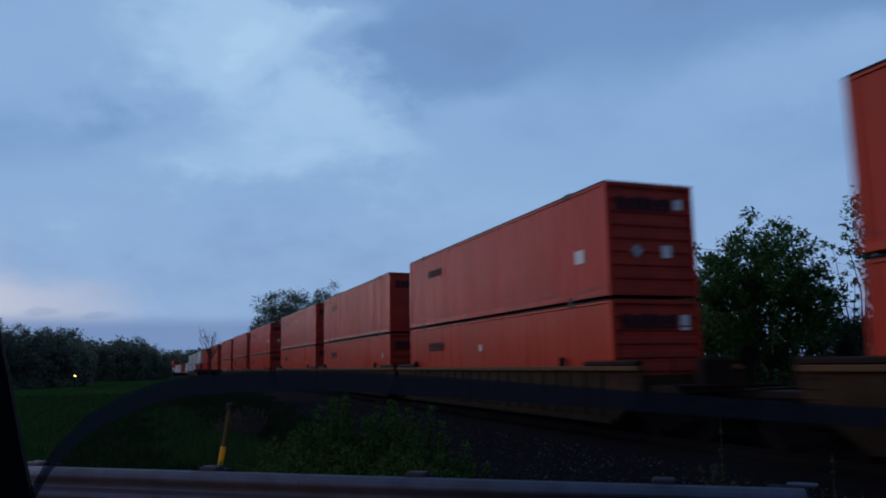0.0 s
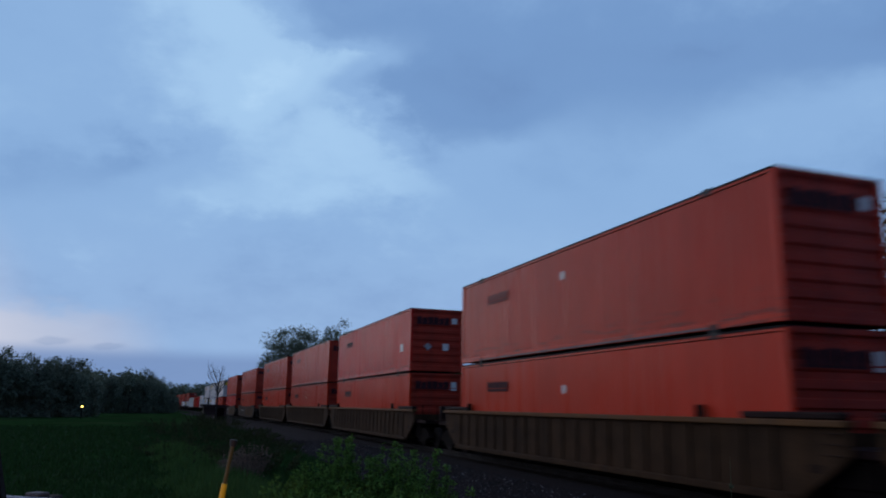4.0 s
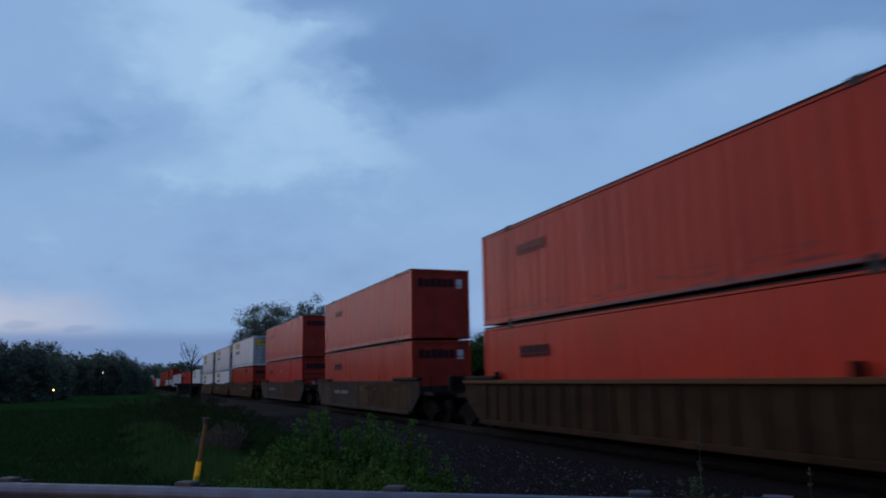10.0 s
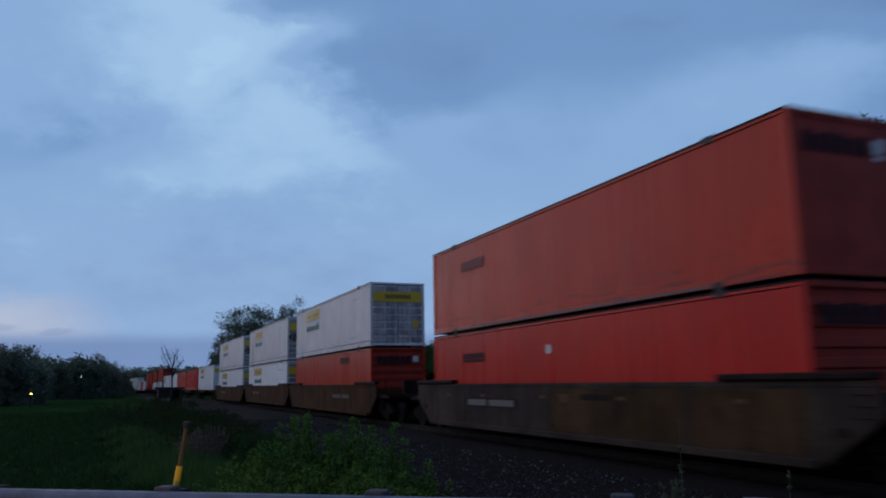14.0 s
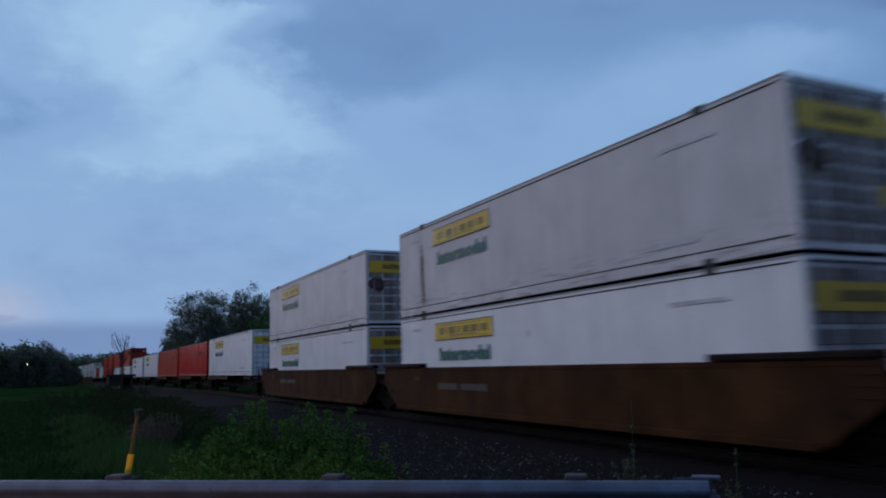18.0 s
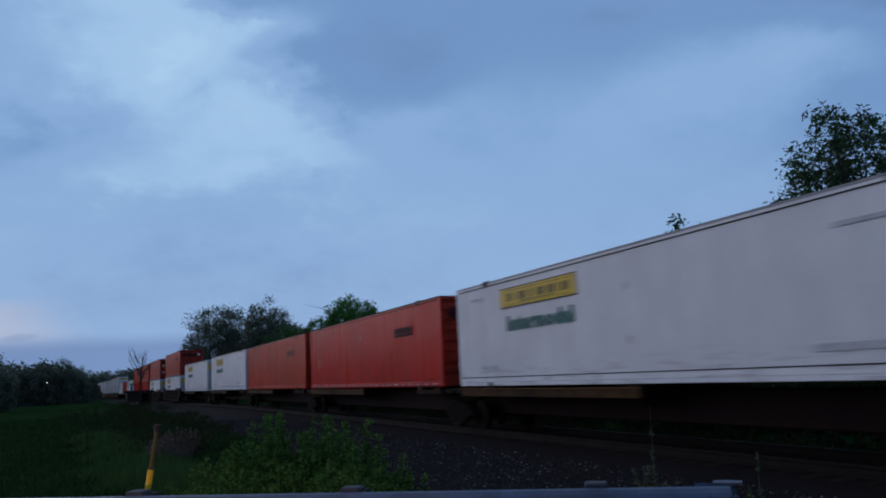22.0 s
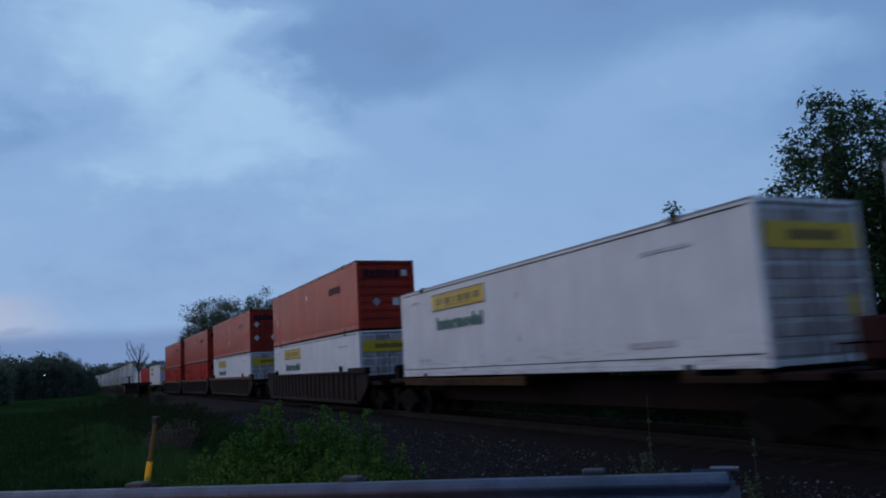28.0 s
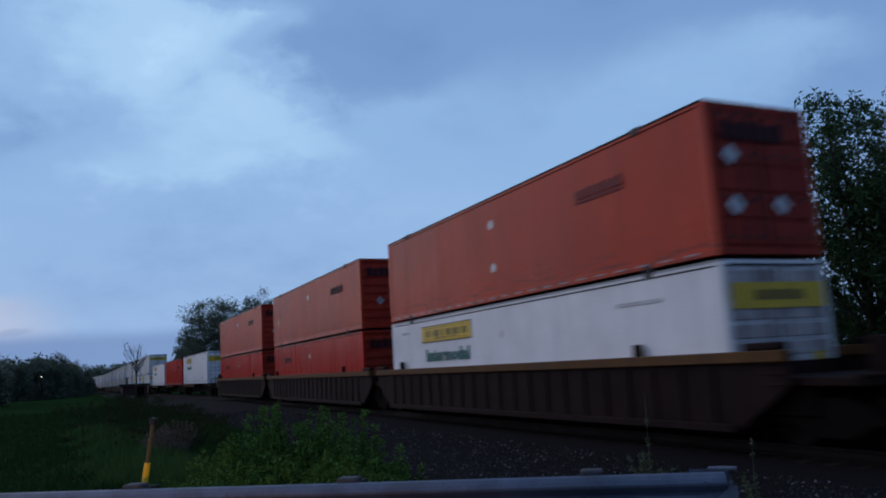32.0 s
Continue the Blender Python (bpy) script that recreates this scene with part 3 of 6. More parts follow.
def comb(bm, to_place, u0, u1, v0, v1, bars, depth):
    """Plain bars on one underline, cut as one plate."""
    w = (u1 - u0) / bars
    foot = v0 + (v1 - v0) * 0.13
    front = []
    for i in range(bars):
        a, b = u0 + i * w, u0 + (i + 1) * w
        top = v1 if i % 3 != 1 else v1 - (v1 - v0) * 0.1
        front += [(a + w * 0.05, foot), (a + w * 0.05, top), (b - w * 0.07, top), (b - w * 0.07, foot)]
    line = [(u0, v0), (u1, v0), (u1, foot)] + [p for k in range(bars - 1, -1, -1) for p in (front[k * 4 + 3], front[k * 4 + 2], front[k * 4 + 1], front[k * 4])] + [(u0, foot)]
    a = [bm.verts.new(to_place(u, v, 0.0)) for u, v in line]
    b = [bm.verts.new(to_place(u, v, depth)) for u, v in line]
    bm.faces.new(a)
    bm.faces.new(b[::-1])
    for i in range(len(line)):
        k = (i + 1) % len(line)
        bm.faces.new((a[i], a[k], b[k], b[i]))
    return bm


def bar_logo(parent, y0, y1, z0, z1, material, bars, x=-CW / 2 - 0.012):
    """A wordmark as plain bars on the side that faces -x, with a thinner line of bars under it."""
    lo = z0 + (z1 - z0) * 0.34
    part("tagline", comb(bmesh.new(), lambda u, v, d: (x - d, u, v), y0, y1, z0, lo - 0.022, bars * 2, 0.004), material, parent)
    return part("wordmark", comb(bmesh.new(), lambda u, v, d: (x - d, u, v), y0, y1, lo, z1, bars, 0.004), material, parent)


def end_logo(parent, x0, x1, z0, z1, material, bars, y):
    return part("wordmark", comb(bmesh.new(), lambda u, v, d: (u, y - d, v), x0, x1, z0, z1, bars, 0.004), material, parent)


def diamond(parent, x, z, r, y, material):
    """A square placard hung on its corner on the end that faces -y."""
    bm = bmesh.new()
    a = [bm.verts.new((x + r * u, y, z + r * v)) for u, v in ((-1, 0), (0, -1), (1, 0), (0, 1))]
    b = [bm.verts.new((q.co.x, y + 0.006, q.co.z)) for q in a]
    for k in range(4):
        bm.faces.new((a[k], a[(k + 1) % 4], b[(k + 1) % 4], b[k]))
    bm.faces.new(a)
    bm.faces.new(b[::-1])
    return part("diamond_placard", bm, material, parent)


def red_doors(c, end, h, paint):
    """Two leaves with pressed panels, four lock rods with their brackets and handles."""
    for sx in (-1, 1):
        for k in range(5):
            for a, b in ((0.06, 0.55), (0.66, 1.16)):
                z = 0.20 + k * 0.505
                box_part("door_panel", (min(sx * a, sx * b), max(sx * a, sx * b), -h - 0.004, -h + 0.03, z, z + 0.40), paint, end, bevel=0.014)
        for x in (0.24, 0.60, 0.98):
            part("lock_rod", bm_tube(bmesh.new(), (sx * x, -h - 0.022, 0.12), (sx * x, -h - 0.022, CH - 0.14), 0.020, n=6), M["logo_faint"], end)
            for z in (0.3, 1.05, 1.85, 2.6):
                box_part("rod_bracket", (sx * x - 0.05, sx * x + 0.05, -h - 0.046, -h - 0.004, z, z + 0.07), M["black_line"], end)
        box_part("lock_handle", (min(sx * 0.26, sx * 0.58), max(sx * 0.26, sx * 0.58), -h - 0.05, -h - 0.03, 0.98, 1.01), M["black_line"], end)
    box_part("door_gap", (-0.018, 0.018, -h - 0.006, -h + 0.01, 0.14, CH - 0.14), M["black_line"], end)


SMOOTH_ENDS = ("plain_end", "top", "smooth_low", "two")


def container(name, label, paint, end_paint, style, logo):
    """A 53 foot container, origin at the middle of its underside, the end that leads at -y."""
    c = thing(name, label, "container")
    h, w = CL / 2, CW / 2
    steel = style == "steel"
    for sx in (-1, 1):
        bm = bmesh.new()
        if steel:
            corrugated_side(bm, sx * (w - 0.006), sx, -h + 0.14, h - 0.14, 0.16, CH - 0.12, 0.29, 0.018)
        else:
            corrugated_side(bm, sx * (w - 0.006), sx, -h + 0.14, h - 0.14, 0.22, CH - 0.12, 0.60, 0.006)
        panel = part("side_panel", bm, paint, c)
        if steel and logo == "plain_end" and sx < 0:
            for k in range(29):
                box_part("panel_seam", (-w - 0.006, -w, -h + 1.1 + k * 0.49, -h + 1.125 + k * 0.49, 0.17, CH - 0.11), paint, panel)
        bm = bmesh.new()
        bm_box(bm, sx * w - 0.05, sx * w + (0.004 if sx > 0 else 0.05), -h + 0.1, h - 0.1, CH - 0.10, CH - 0.045) if sx > 0 else bm_box(bm, -w - 0.004, -w + 0.05, -h + 0.1, h - 0.1, CH - 0.10, CH - 0.045)
        part("top_rail", bm, paint, c)
        bm = bmesh.new()
        bm_box(bm, sx * (w - 0.017) - 0.032, sx * (w - 0.017) + 0.032, -h + 0.1, h - 0.1, 0.01, 0.17 if steel else 0.23, 0.012)
        part("bottom_rail", bm, paint, c)
        if logo in ("top", "top_placard", "plain_end") and sx < 0:
            box_part("rail_lip", (-w - 0.024, -w - 0.018, -h + 2.1, h - 2.1, 0.030, 0.075), M["rail_steel"], c, "scuffed grey lower edge")
        if not steel:
            box_part("rail_seam", (sx * (w + 0.001) - 0.006, sx * (w + 0.001) + 0.006, -h + 0.1, h - 0.1, CH - 0.125, CH - 0.113), M["black_line"], c)
            box_part("rail_seam", (sx * (w + 0.017) - 0.004, sx * (w + 0.017) + 0.004, -h + 0.1, h - 0.1, 0.105, 0.117), M["marking"], c)
            box_part("rail_seam", (sx * (w + 0.002) - 0.012, sx * (w + 0.002) + 0.012, -h + 0.1, h - 0.1, 0.234, 0.258), M["black_line"], c)
        else:
            if logo in ("tape", "two"):
                if sx < 0:
                    for k in range(22):
                        box_part("reflective_tape", (-w - 0.021, -w - 0.017, -h + 0.5 + k * 0.70, -h + 0.85 + k * 0.70, 0.08, 0.112), M["marking"] if logo == "tape" else M["decal_grey"], c)
        for sy in (-1, 1):
            part("corner_post", bm_box(bmesh.new(), sx * w - 0.09 if sx > 0 else -w - 0.012, w + 0.012 if sx > 0 else -w + 0.09, sy * h - 0.15 if sy > 0 else -h, h if sy > 0 else -h + 0.15, 0.0, CH - 0.046, 0.012), paint, c)
            yy = sy * (h - 1.92)
            for z in (-0.04, CH - 0.12):
                box_part("lifting_casting", (sx * w - 0.09 if sx > 0 else -w - 0.018, w + 0.018 if sx > 0 else -w + 0.09, yy - 0.13, yy + 0.13, z, z + 0.15), M["black_line"], c)
    bm = bmesh.new()
    bm_box(bm, -w - 0.014, w + 0.014, -h + 0.02, h - 0.02, CH - 0.044, CH - 0.003)
    part("roof_panel", bm, M["roof"] if steel else M["decal_grey"], c, "sooty dark roof sheet" if steel else "dull grey roof sheet")
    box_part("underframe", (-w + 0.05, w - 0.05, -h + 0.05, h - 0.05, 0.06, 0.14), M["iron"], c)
    # ends
    for sy in (-1, 1):
        bm = bmesh.new()
        if steel and sy < 0:
            ribbed_end(bm, -h + 0.03, -1, -w + 0.08, w - 0.08, 0.12, CH - 0.1, 8 if logo not in SMOOTH_ENDS else 2, 0.05 if logo not in SMOOTH_ENDS else 0.006)
        elif steel:
            ribbed_end(bm, h - 0.03, 1, -w + 0.08, w - 0.08, 0.12, CH - 0.1, 8, 0.05)
        else:
            bm_box(bm, -w + 0.08, w - 0.08, sy * (h - 0.026) - 0.015, sy * (h - 0.026) + 0.015, 0.12, CH - 0.1)
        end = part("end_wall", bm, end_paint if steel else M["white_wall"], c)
        if logo == "two" and sy < 0:
            red_doors(c, end, h, end_paint)
        if not steel:
            if sy > 0:
                continue
            ribs = M["rust_end"] if logo in ("stained", "smeared", "grimy") else M["pale_end"] if logo == "streaked" else M["white_end"]
            if logo == "far":
                bm = bmesh.new()
                for sx in (-1, 1):
                    for k in range(8):
                        bm_box(bm, min(sx * 0.06, sx * 1.17), max(sx * 0.06, sx * 1.17), -h - 0.012, -h + 0.034, 0.17 + k * 0.325, 0.425 + k * 0.325)
                part("door_ribs", bm, ribs, end)
            for sx in (-1, 1) if logo != "far" else ():
                for k in range(8):
                    z = 0.17 + k * 0.325
                    for a, b in ((0.06, 0.56), (0.63, 1.17)):
                        box_part("door_rib", (min(sx * a, sx * b), max(sx * a, sx * b), -h - 0.012, -h + 0.034, z, z + 0.255), ribs, end, bevel=0.022)
            if logo in ("stained", "smeared"):
                bm = bmesh.new()
                rng = random.Random(3)
                rim = [(-0.85 + 0.36 * math.cos(a) * rng.uniform(0.7, 1.25), 1.55 + 0.27 * math.sin(a) * rng.uniform(0.7, 1.25)) for a in [i * math.pi / 9 for i in range(18)]]
                bm.faces.new([bm.verts.new((x, -h - 0.016, z)) for x, z in rim])
                part("rust_stain", bm, M["rust_spot"], end, "brown rust stain")
            box_part("header_gap", (-1.18, 1.18, -h - 0.004, -h + 0.02, CH - 0.128, CH - 0.085), M["black_line"], end)
            for k in range(4):
                x = (-0.98, -0.22, 0.22, 0.98)[k]
                part("lock_rod", bm_tube(bmesh.new(), (x, sy * (h + 0.012), 0.14), (x, sy * (h + 0.012), CH - 0.16), 0.018, n=6), M["decal_grey"], end)
            box_part("door_gap", (-0.02, 0.02, sy * (h - 0.012) - 0.012, sy * (h - 0.012) + 0.012, 0.14, CH - 0.14), M["black_line"], end)
        for z in (0.02, CH - 0.13):
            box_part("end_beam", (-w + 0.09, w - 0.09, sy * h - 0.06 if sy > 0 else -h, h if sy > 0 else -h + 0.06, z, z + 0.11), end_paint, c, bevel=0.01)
    xs = -w - 0.010
    if not steel:
        # the far end carries the yellow panel with its wordmark, and the service name below
        for z, ht in ((2.08, 0.50),):
            p = box_part("sign_panel", (xs - 0.008, xs, h - 6.35, h - 2.75, z, z + ht), M["yellow"], c, "yellow sign panel")
            for zz in (z - 0.014, z + ht - 0.01):
                box_part("panel_border", (xs - 0.0095, xs - 0.001, h - 6.37, h - 2.73, zz, zz + 0.026), M["black_line"], p)
            for zz in (z + 0.055, z + ht - 0.075):
                box_part("inner_line", (xs - 0.010, xs - 0.007, h - 6.1, h - 3.0, zz, zz + 0.014), M["logo_black"], p)
            for u, wd in ((0.0, 0.22), (0.34, 0.10), (0.62, 0.40), (1.2, 0.14), (1.52, 0.40), (2.02, 0.34), (2.46, 0.10), (2.66, 0.30)):
                box_part("wordmark", (xs - 0.011, xs - 0.007, h - 3.1 - u - wd, h - 3.1 - u, z + 0.15, z + 0.36), M["logo_black"], p)
            box_part("tagline", (xs - 0.011, xs - 0.007, h - 5.5, h - 3.7, z + 0.095, z + 0.125), M["logo_black"], p)
        letters("Intermodal", 0.50, M["green_letter"], c, h - 3.02, 1.48, xs - 0.003)
        p = box_part("door_sign", (-1.17, 1.17, -h - 0.040, -h - 0.034, 2.00, 2.47), M["yellow"], c, "yellow door sign")
        end_logo(p, -0.62, 0.62, 2.15, 2.34, M["logo_black"], 9, -h - 0.041)
        box_part("door_sticker", (0.72, 0.98, -h - 0.026, -h - 0.020, 0.80, 1.18), M["yellow"], c, "small yellow door sticker")
        for y0, y1, z0, z1 in ((-h + 2.2, -h + 3.6, 0.46, 0.58), (h - 2.4, h - 1.4, 0.46, 0.56), (h - 1.7, h - 1.0, 2.42, 2.50), (-h + 1.6, -h + 3.0, 2.30, 2.37)):
            box_part("marking", (xs - 0.004, xs, y0, y1, z0, z1), M["marking"], c)
        for z in (2.05, 0.92):
            bm = bmesh.new()
            disc(bm, xs - 0.002, -h + 8.0, z, 0.10)
            part("round_patch", bm, M["decal"], c)
        if logo == "smeared":
            for y0, y1, z0, z1 in ((1.80, 1.96, 0.30, 1.9), (1.76, 1.86, 0.75, 2.25), (1.92, 2.02, 0.30, 0.95)):
                box_part("rust_smear", (xs - 0.004, xs, h - y1, h - y0, z0, z1), M["smear"], c, "brown rust smear")
    else:
        if logo in ("back", "plain_end", "top", "placard", "top_placard", "end_placard", "smooth_low"):
            bar_logo(c, h - 4.2, h - 2.5, 1.90, 2.22, M["logo_dark"] if logo in ("back", "placard", "end_placard", "smooth_low") else M["logo_faint"], 9)
        if logo == "front":
            box_part("paint_patch", (xs - 0.006, xs - 0.002, h - 1.42, h - 1.10, 1.15, 1.48), M["old_yellow"], c, "faded yellow label")
        if logo == "high_front":
            bar_logo(c, -h + 3.55, -h + 5.25, 2.28, 2.60, M["logo_dark"], 9)
        if logo == "tape":
            box_part("paint_patch", (xs - 0.006, xs - 0.002, h - 1.75, h - 1.50, 0.95, 1.35), M["old_yellow"], c, "small yellow label")
            bm = bmesh.new()
            disc(bm, xs - 0.006, -h + 8.1, 2.0, 0.12)
            part("round_placard", bm, M["faded_decal"], c)
        if logo in ("front", "tape", "bare", "two"):
            bar_logo(c, -h + 2.45, -h + 4.2, 1.80, 2.12, M["logo_dark"] if logo in ("front", "tape") else M["logo_faint"], 9)
        if logo in ("front", "discs", "placard", "top_placard", "end_placard", "two"):
            for z in {"discs": (2.12, 0.92), "placard": (1.90,), "top_placard": (2.10,), "end_placard": (1.84,), "front": (2.12,), "two": (2.12, 0.92)}[logo]:
                bm = bmesh.new()
                disc(bm, xs - 0.006, -h + (1.25 if logo == "end_placard" else 8.2), z, 0.13)
                part("round_placard", bm, M["decal"] if logo != "front" else M["marking"], c)
        if logo in ("discs", "patch"):
            bar_logo(c, h - 4.1, h - 2.5, 1.93, 2.2, M["logo_dark"], 9)
        if logo == "patch":
            box_part("paint_patch", (xs - 0.006, xs - 0.002, -h + 1.15, -h + 1.6, 0.95, 1.3), M["decal"], c, "pale square patch")
        # the leading end
        end_logo(c, -1.0, 0.62, 2.16, 2.52, M["logo_dark"], 6, -h + 0.020 if logo != "two" else -h - 0.050)
        spots = [(0.72, 0.98, 2.24, 2.50)] + ([(0.28, 0.56, 0.98, 1.30)] if logo in ("front", "patch") else [])
        for x0, x1, z0, z1 in spots:
            box_part("end_placard", (x0, x1, -h + 0.010, -h + 0.022, z0, z1), M["decal"], c)
        if logo in ("back", "top", "placard", "plain_end", "smooth_low"):
            box_part("end_placard", (0.72, 0.98, -h + 0.009, -h + 0.021, 2.12, 2.20), M["decal"], c)
        if logo in ("front", "patch", "discs"):
            diamond(c, -0.45, 1.14, 0.19, -h + 0.012, M["decal_grey"])
        if logo == "two":
            for x, z in ((-0.82, 1.86), (-0.82, 0.92), (0.34, 0.95)):
                diamond(c, x, z, 0.21, -h - 0.056, M["marking"])
    return c


# ---------------------------------------------------------------- rail cars
def bogie(parent, y):
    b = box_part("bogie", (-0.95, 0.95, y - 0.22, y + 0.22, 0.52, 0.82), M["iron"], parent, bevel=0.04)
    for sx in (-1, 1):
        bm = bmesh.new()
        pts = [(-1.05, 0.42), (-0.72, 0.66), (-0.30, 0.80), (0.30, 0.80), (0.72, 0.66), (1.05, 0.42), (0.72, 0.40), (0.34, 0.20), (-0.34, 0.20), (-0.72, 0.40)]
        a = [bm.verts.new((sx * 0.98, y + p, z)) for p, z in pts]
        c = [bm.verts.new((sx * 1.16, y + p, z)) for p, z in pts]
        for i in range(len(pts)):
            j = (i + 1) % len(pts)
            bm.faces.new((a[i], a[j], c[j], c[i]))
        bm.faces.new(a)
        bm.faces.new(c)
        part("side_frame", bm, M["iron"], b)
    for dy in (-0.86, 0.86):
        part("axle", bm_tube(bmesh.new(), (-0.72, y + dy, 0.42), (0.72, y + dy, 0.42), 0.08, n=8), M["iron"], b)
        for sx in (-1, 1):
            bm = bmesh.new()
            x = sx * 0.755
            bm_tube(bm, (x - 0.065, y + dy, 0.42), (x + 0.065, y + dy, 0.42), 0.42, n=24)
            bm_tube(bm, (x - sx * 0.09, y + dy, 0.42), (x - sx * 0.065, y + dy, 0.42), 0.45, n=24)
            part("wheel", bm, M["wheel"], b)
    return b


def coupler(parent, y0, y1):
    bm = bmesh.new()
    bm_box(bm, -0.12, 0.12, min(y0, y1), max(y0, y1), 0.78, 0.98, 0.02)
    bm_box(bm, -0.20, 0.20, y1 - 0.2, y1 + 0.2, 0.70, 1.02, 0.04)
    part("coupler", bm, M["iron"], parent)


def well_car(label, paint, chord, ribbed, front, back, deep=0.13):
    """One well of a double-stack car, origin at rail height under the middle of its load; front and back are 'end' or 'joint'."""
    c = thing("well_car", label, "rail car", "well cars of the train")
    top, low, ye = 1.57, 0.26, 9.35
    for sx in (-1, 1):
        prof = [(-ye, top - 0.1), (-ye, 1.02), (-ye + 0.16, 0.90), (-8.2, low), (8.2, low), (ye - 0.16, 0.90), (ye, 1.02), (ye, top - 0.1)]
        bm = bmesh.new()
        a = [bm.verts.new((sx * 1.37, p, z)) for p, z in prof]
        b = [bm.verts.new((sx * 1.44, p, z)) for p, z in prof]
        for i in range(len(prof)):
            j = (i + 1) % len(prof)
            bm.faces.new((a[i], a[j], b[j], b[i]))
        bm.faces.new(a)
        bm.faces.new(b)
        side = part("side_wall", bm, paint, c)
        cw = 0.12 if ribbed else 0.03
        box_part("top_chord", (sx * 1.42 - cw, sx * 1.42 + cw, -ye, ye, top - deep, top, ), chord, c, bevel=0.015)
        box_part("bottom_chord", (sx * 1.42 - 0.09, sx * 1.42 + 0.09, -8.15, 8.15, low - 0.04, low + 0.10), paint, c, bevel=0.015)
        for sy in (-1, 1):
            yy = -5.75 if sy < 0 else 6.95
            if ribbed:
                box_part("guide_pin", (sx * 1.42 - 0.05, sx * 1.42 + 0.05, yy - 0.09, yy + 0.09, top + 0.002, top + 0.24), M["iron"], c)
            mid, half = (8.9, 0.4) if deep > 0.15 else (8.15, 1.15) if ribbed else (7.70, 1.62)
            part("end_gusset", bm_box(bmesh.new(), sx * 1.42 - 0.10, sx * 1.42 + 0.13, sy * mid - half, sy * mid + half, top + 0.003, top + 0.13, 0.03), M["well_dark"], c)
        if ribbed:
            first = None
            for k in range(21):
                y = -7.7 + k * 0.77
                if first is None:
                    first = part("stake", bm_box(bmesh.new(), -0.018, 0.018, -0.055, 0.055, low + 0.11, top - deep - 0.01, 0.01), paint, side)
                    first.location = (sx * 1.468, y, 0)
                else:
                    share(first, side, (sx * 1.468, y, 0))
        else:
            for k in (-5.2, 0.0, 5.2):
                box_part("wall_seam", (sx * 1.44, sx * 1.452, k - 0.06, k + 0.06, low + 0.11, top - 0.14), paint, side)
            grey = paint == M["well_grey"]
            turned = -1 if front == "end" and back == "joint" else 1
            box_part("data_panel", (sx * 1.441 - 0.006, sx * 1.441 + 0.006, min(turned * 1.7, turned * 5.2), max(turned * 1.7, turned * 5.2), 0.88, 1.14), M["well_dark"] if grey else paint, side, "dark panel with pale stencilled fields")
            for y0, y1 in ((1.9, 3.45), (3.65, 4.95)):
                box_part("stencil_field", (sx * 1.441 - 0.010, sx * 1.441 + 0.010, min(turned * y0, turned * y1), max(turned * y0, turned * y1), 0.92, 1.10), M["stencil"] if grey else M["stencil_dull"], c)
            if grey:
                for y0, y1, z0, z1 in ((-8.0, -5.26, 0.40, 1.43), (-5.14, -0.10, 0.40, 1.43)):
                    box_part("side_sheet", (sx * 1.441 - 0.003, sx * 1.441 + 0.003, y0, y1, z0, z1), M["well_ochre"], side, "yellow-brown painted side sheet")
                box_part("dark_plate", (sx * 1.441 - 0.005, sx * 1.441 + 0.005, -2.7, -1.5, 1.16, 1.30), M["well_dark"], side, "dark riveted plate")
                box_part("yellow_plate", (sx * 1.441 - 0.007, sx * 1.441 + 0.007, -0.95, -0.55, 1.10, 1.30), M["chord_yellow"], side, "dull yellow plate")
            for yy in ((-6.6, -3.1, 0.3, 3.9, 6.5) if grey else (6.5,)):
                box_part("reflector", (sx * 1.441 - 0.008, sx * 1.441 + 0.008, yy - 0.13, yy + 0.13, 1.18, 1.26), M["chord_yellow"], side, "dull yellow reflector strip")
        for sy in (-1, 1):
            for k in range(3):
                z = 1.02 + k * 0.17
                part("grab_iron", bm_tube(bmesh.new(), (sx * 1.50, sy * 8.85, z), (sx * 1.50, sy * 9.28, z), 0.012, n=6), M["spine_beam"], side)
            box_part("stencil_plate", (sx * 1.4405 - 0.006, sx * 1.4405 + 0.006, sy * 8.62 - 0.16, sy * 8.62 + 0.16, 0.72, 0.86), M["spine_beam"], side)
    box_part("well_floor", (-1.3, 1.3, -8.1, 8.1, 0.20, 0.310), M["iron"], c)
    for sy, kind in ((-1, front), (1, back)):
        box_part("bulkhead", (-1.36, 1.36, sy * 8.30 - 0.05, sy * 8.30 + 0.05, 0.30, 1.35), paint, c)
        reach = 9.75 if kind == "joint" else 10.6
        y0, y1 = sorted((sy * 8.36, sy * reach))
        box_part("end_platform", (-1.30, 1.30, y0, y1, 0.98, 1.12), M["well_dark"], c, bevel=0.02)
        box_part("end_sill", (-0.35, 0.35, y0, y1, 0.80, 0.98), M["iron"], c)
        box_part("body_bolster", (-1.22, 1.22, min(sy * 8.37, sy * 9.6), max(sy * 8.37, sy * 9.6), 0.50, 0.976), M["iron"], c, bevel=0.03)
        if kind == "end":
            bogie(c, sy * 9.75)
            coupler(c, sy * 10.6, sy * 11.45)
            part("air_hose", bm_tube(bmesh.new(), (0.35, sy * 10.7, 0.8), (0.3, sy * 11.3, 0.42), 0.03, n=6), M["black_line"], c)
            box_part("cross_walk", (-1.45, 1.45, sy * 10.52 - 0.1, sy * 10.52 + 0.1, 1.122, 1.16), M["spine_beam"], c)
            for x in (-1.4, 1.4):
                part("stanchion", bm_tube(bmesh.new(), (x, sy * 10.5, 1.15), (x, sy * 10.5, 1.75), 0.02, n=6), M["iron"], c)
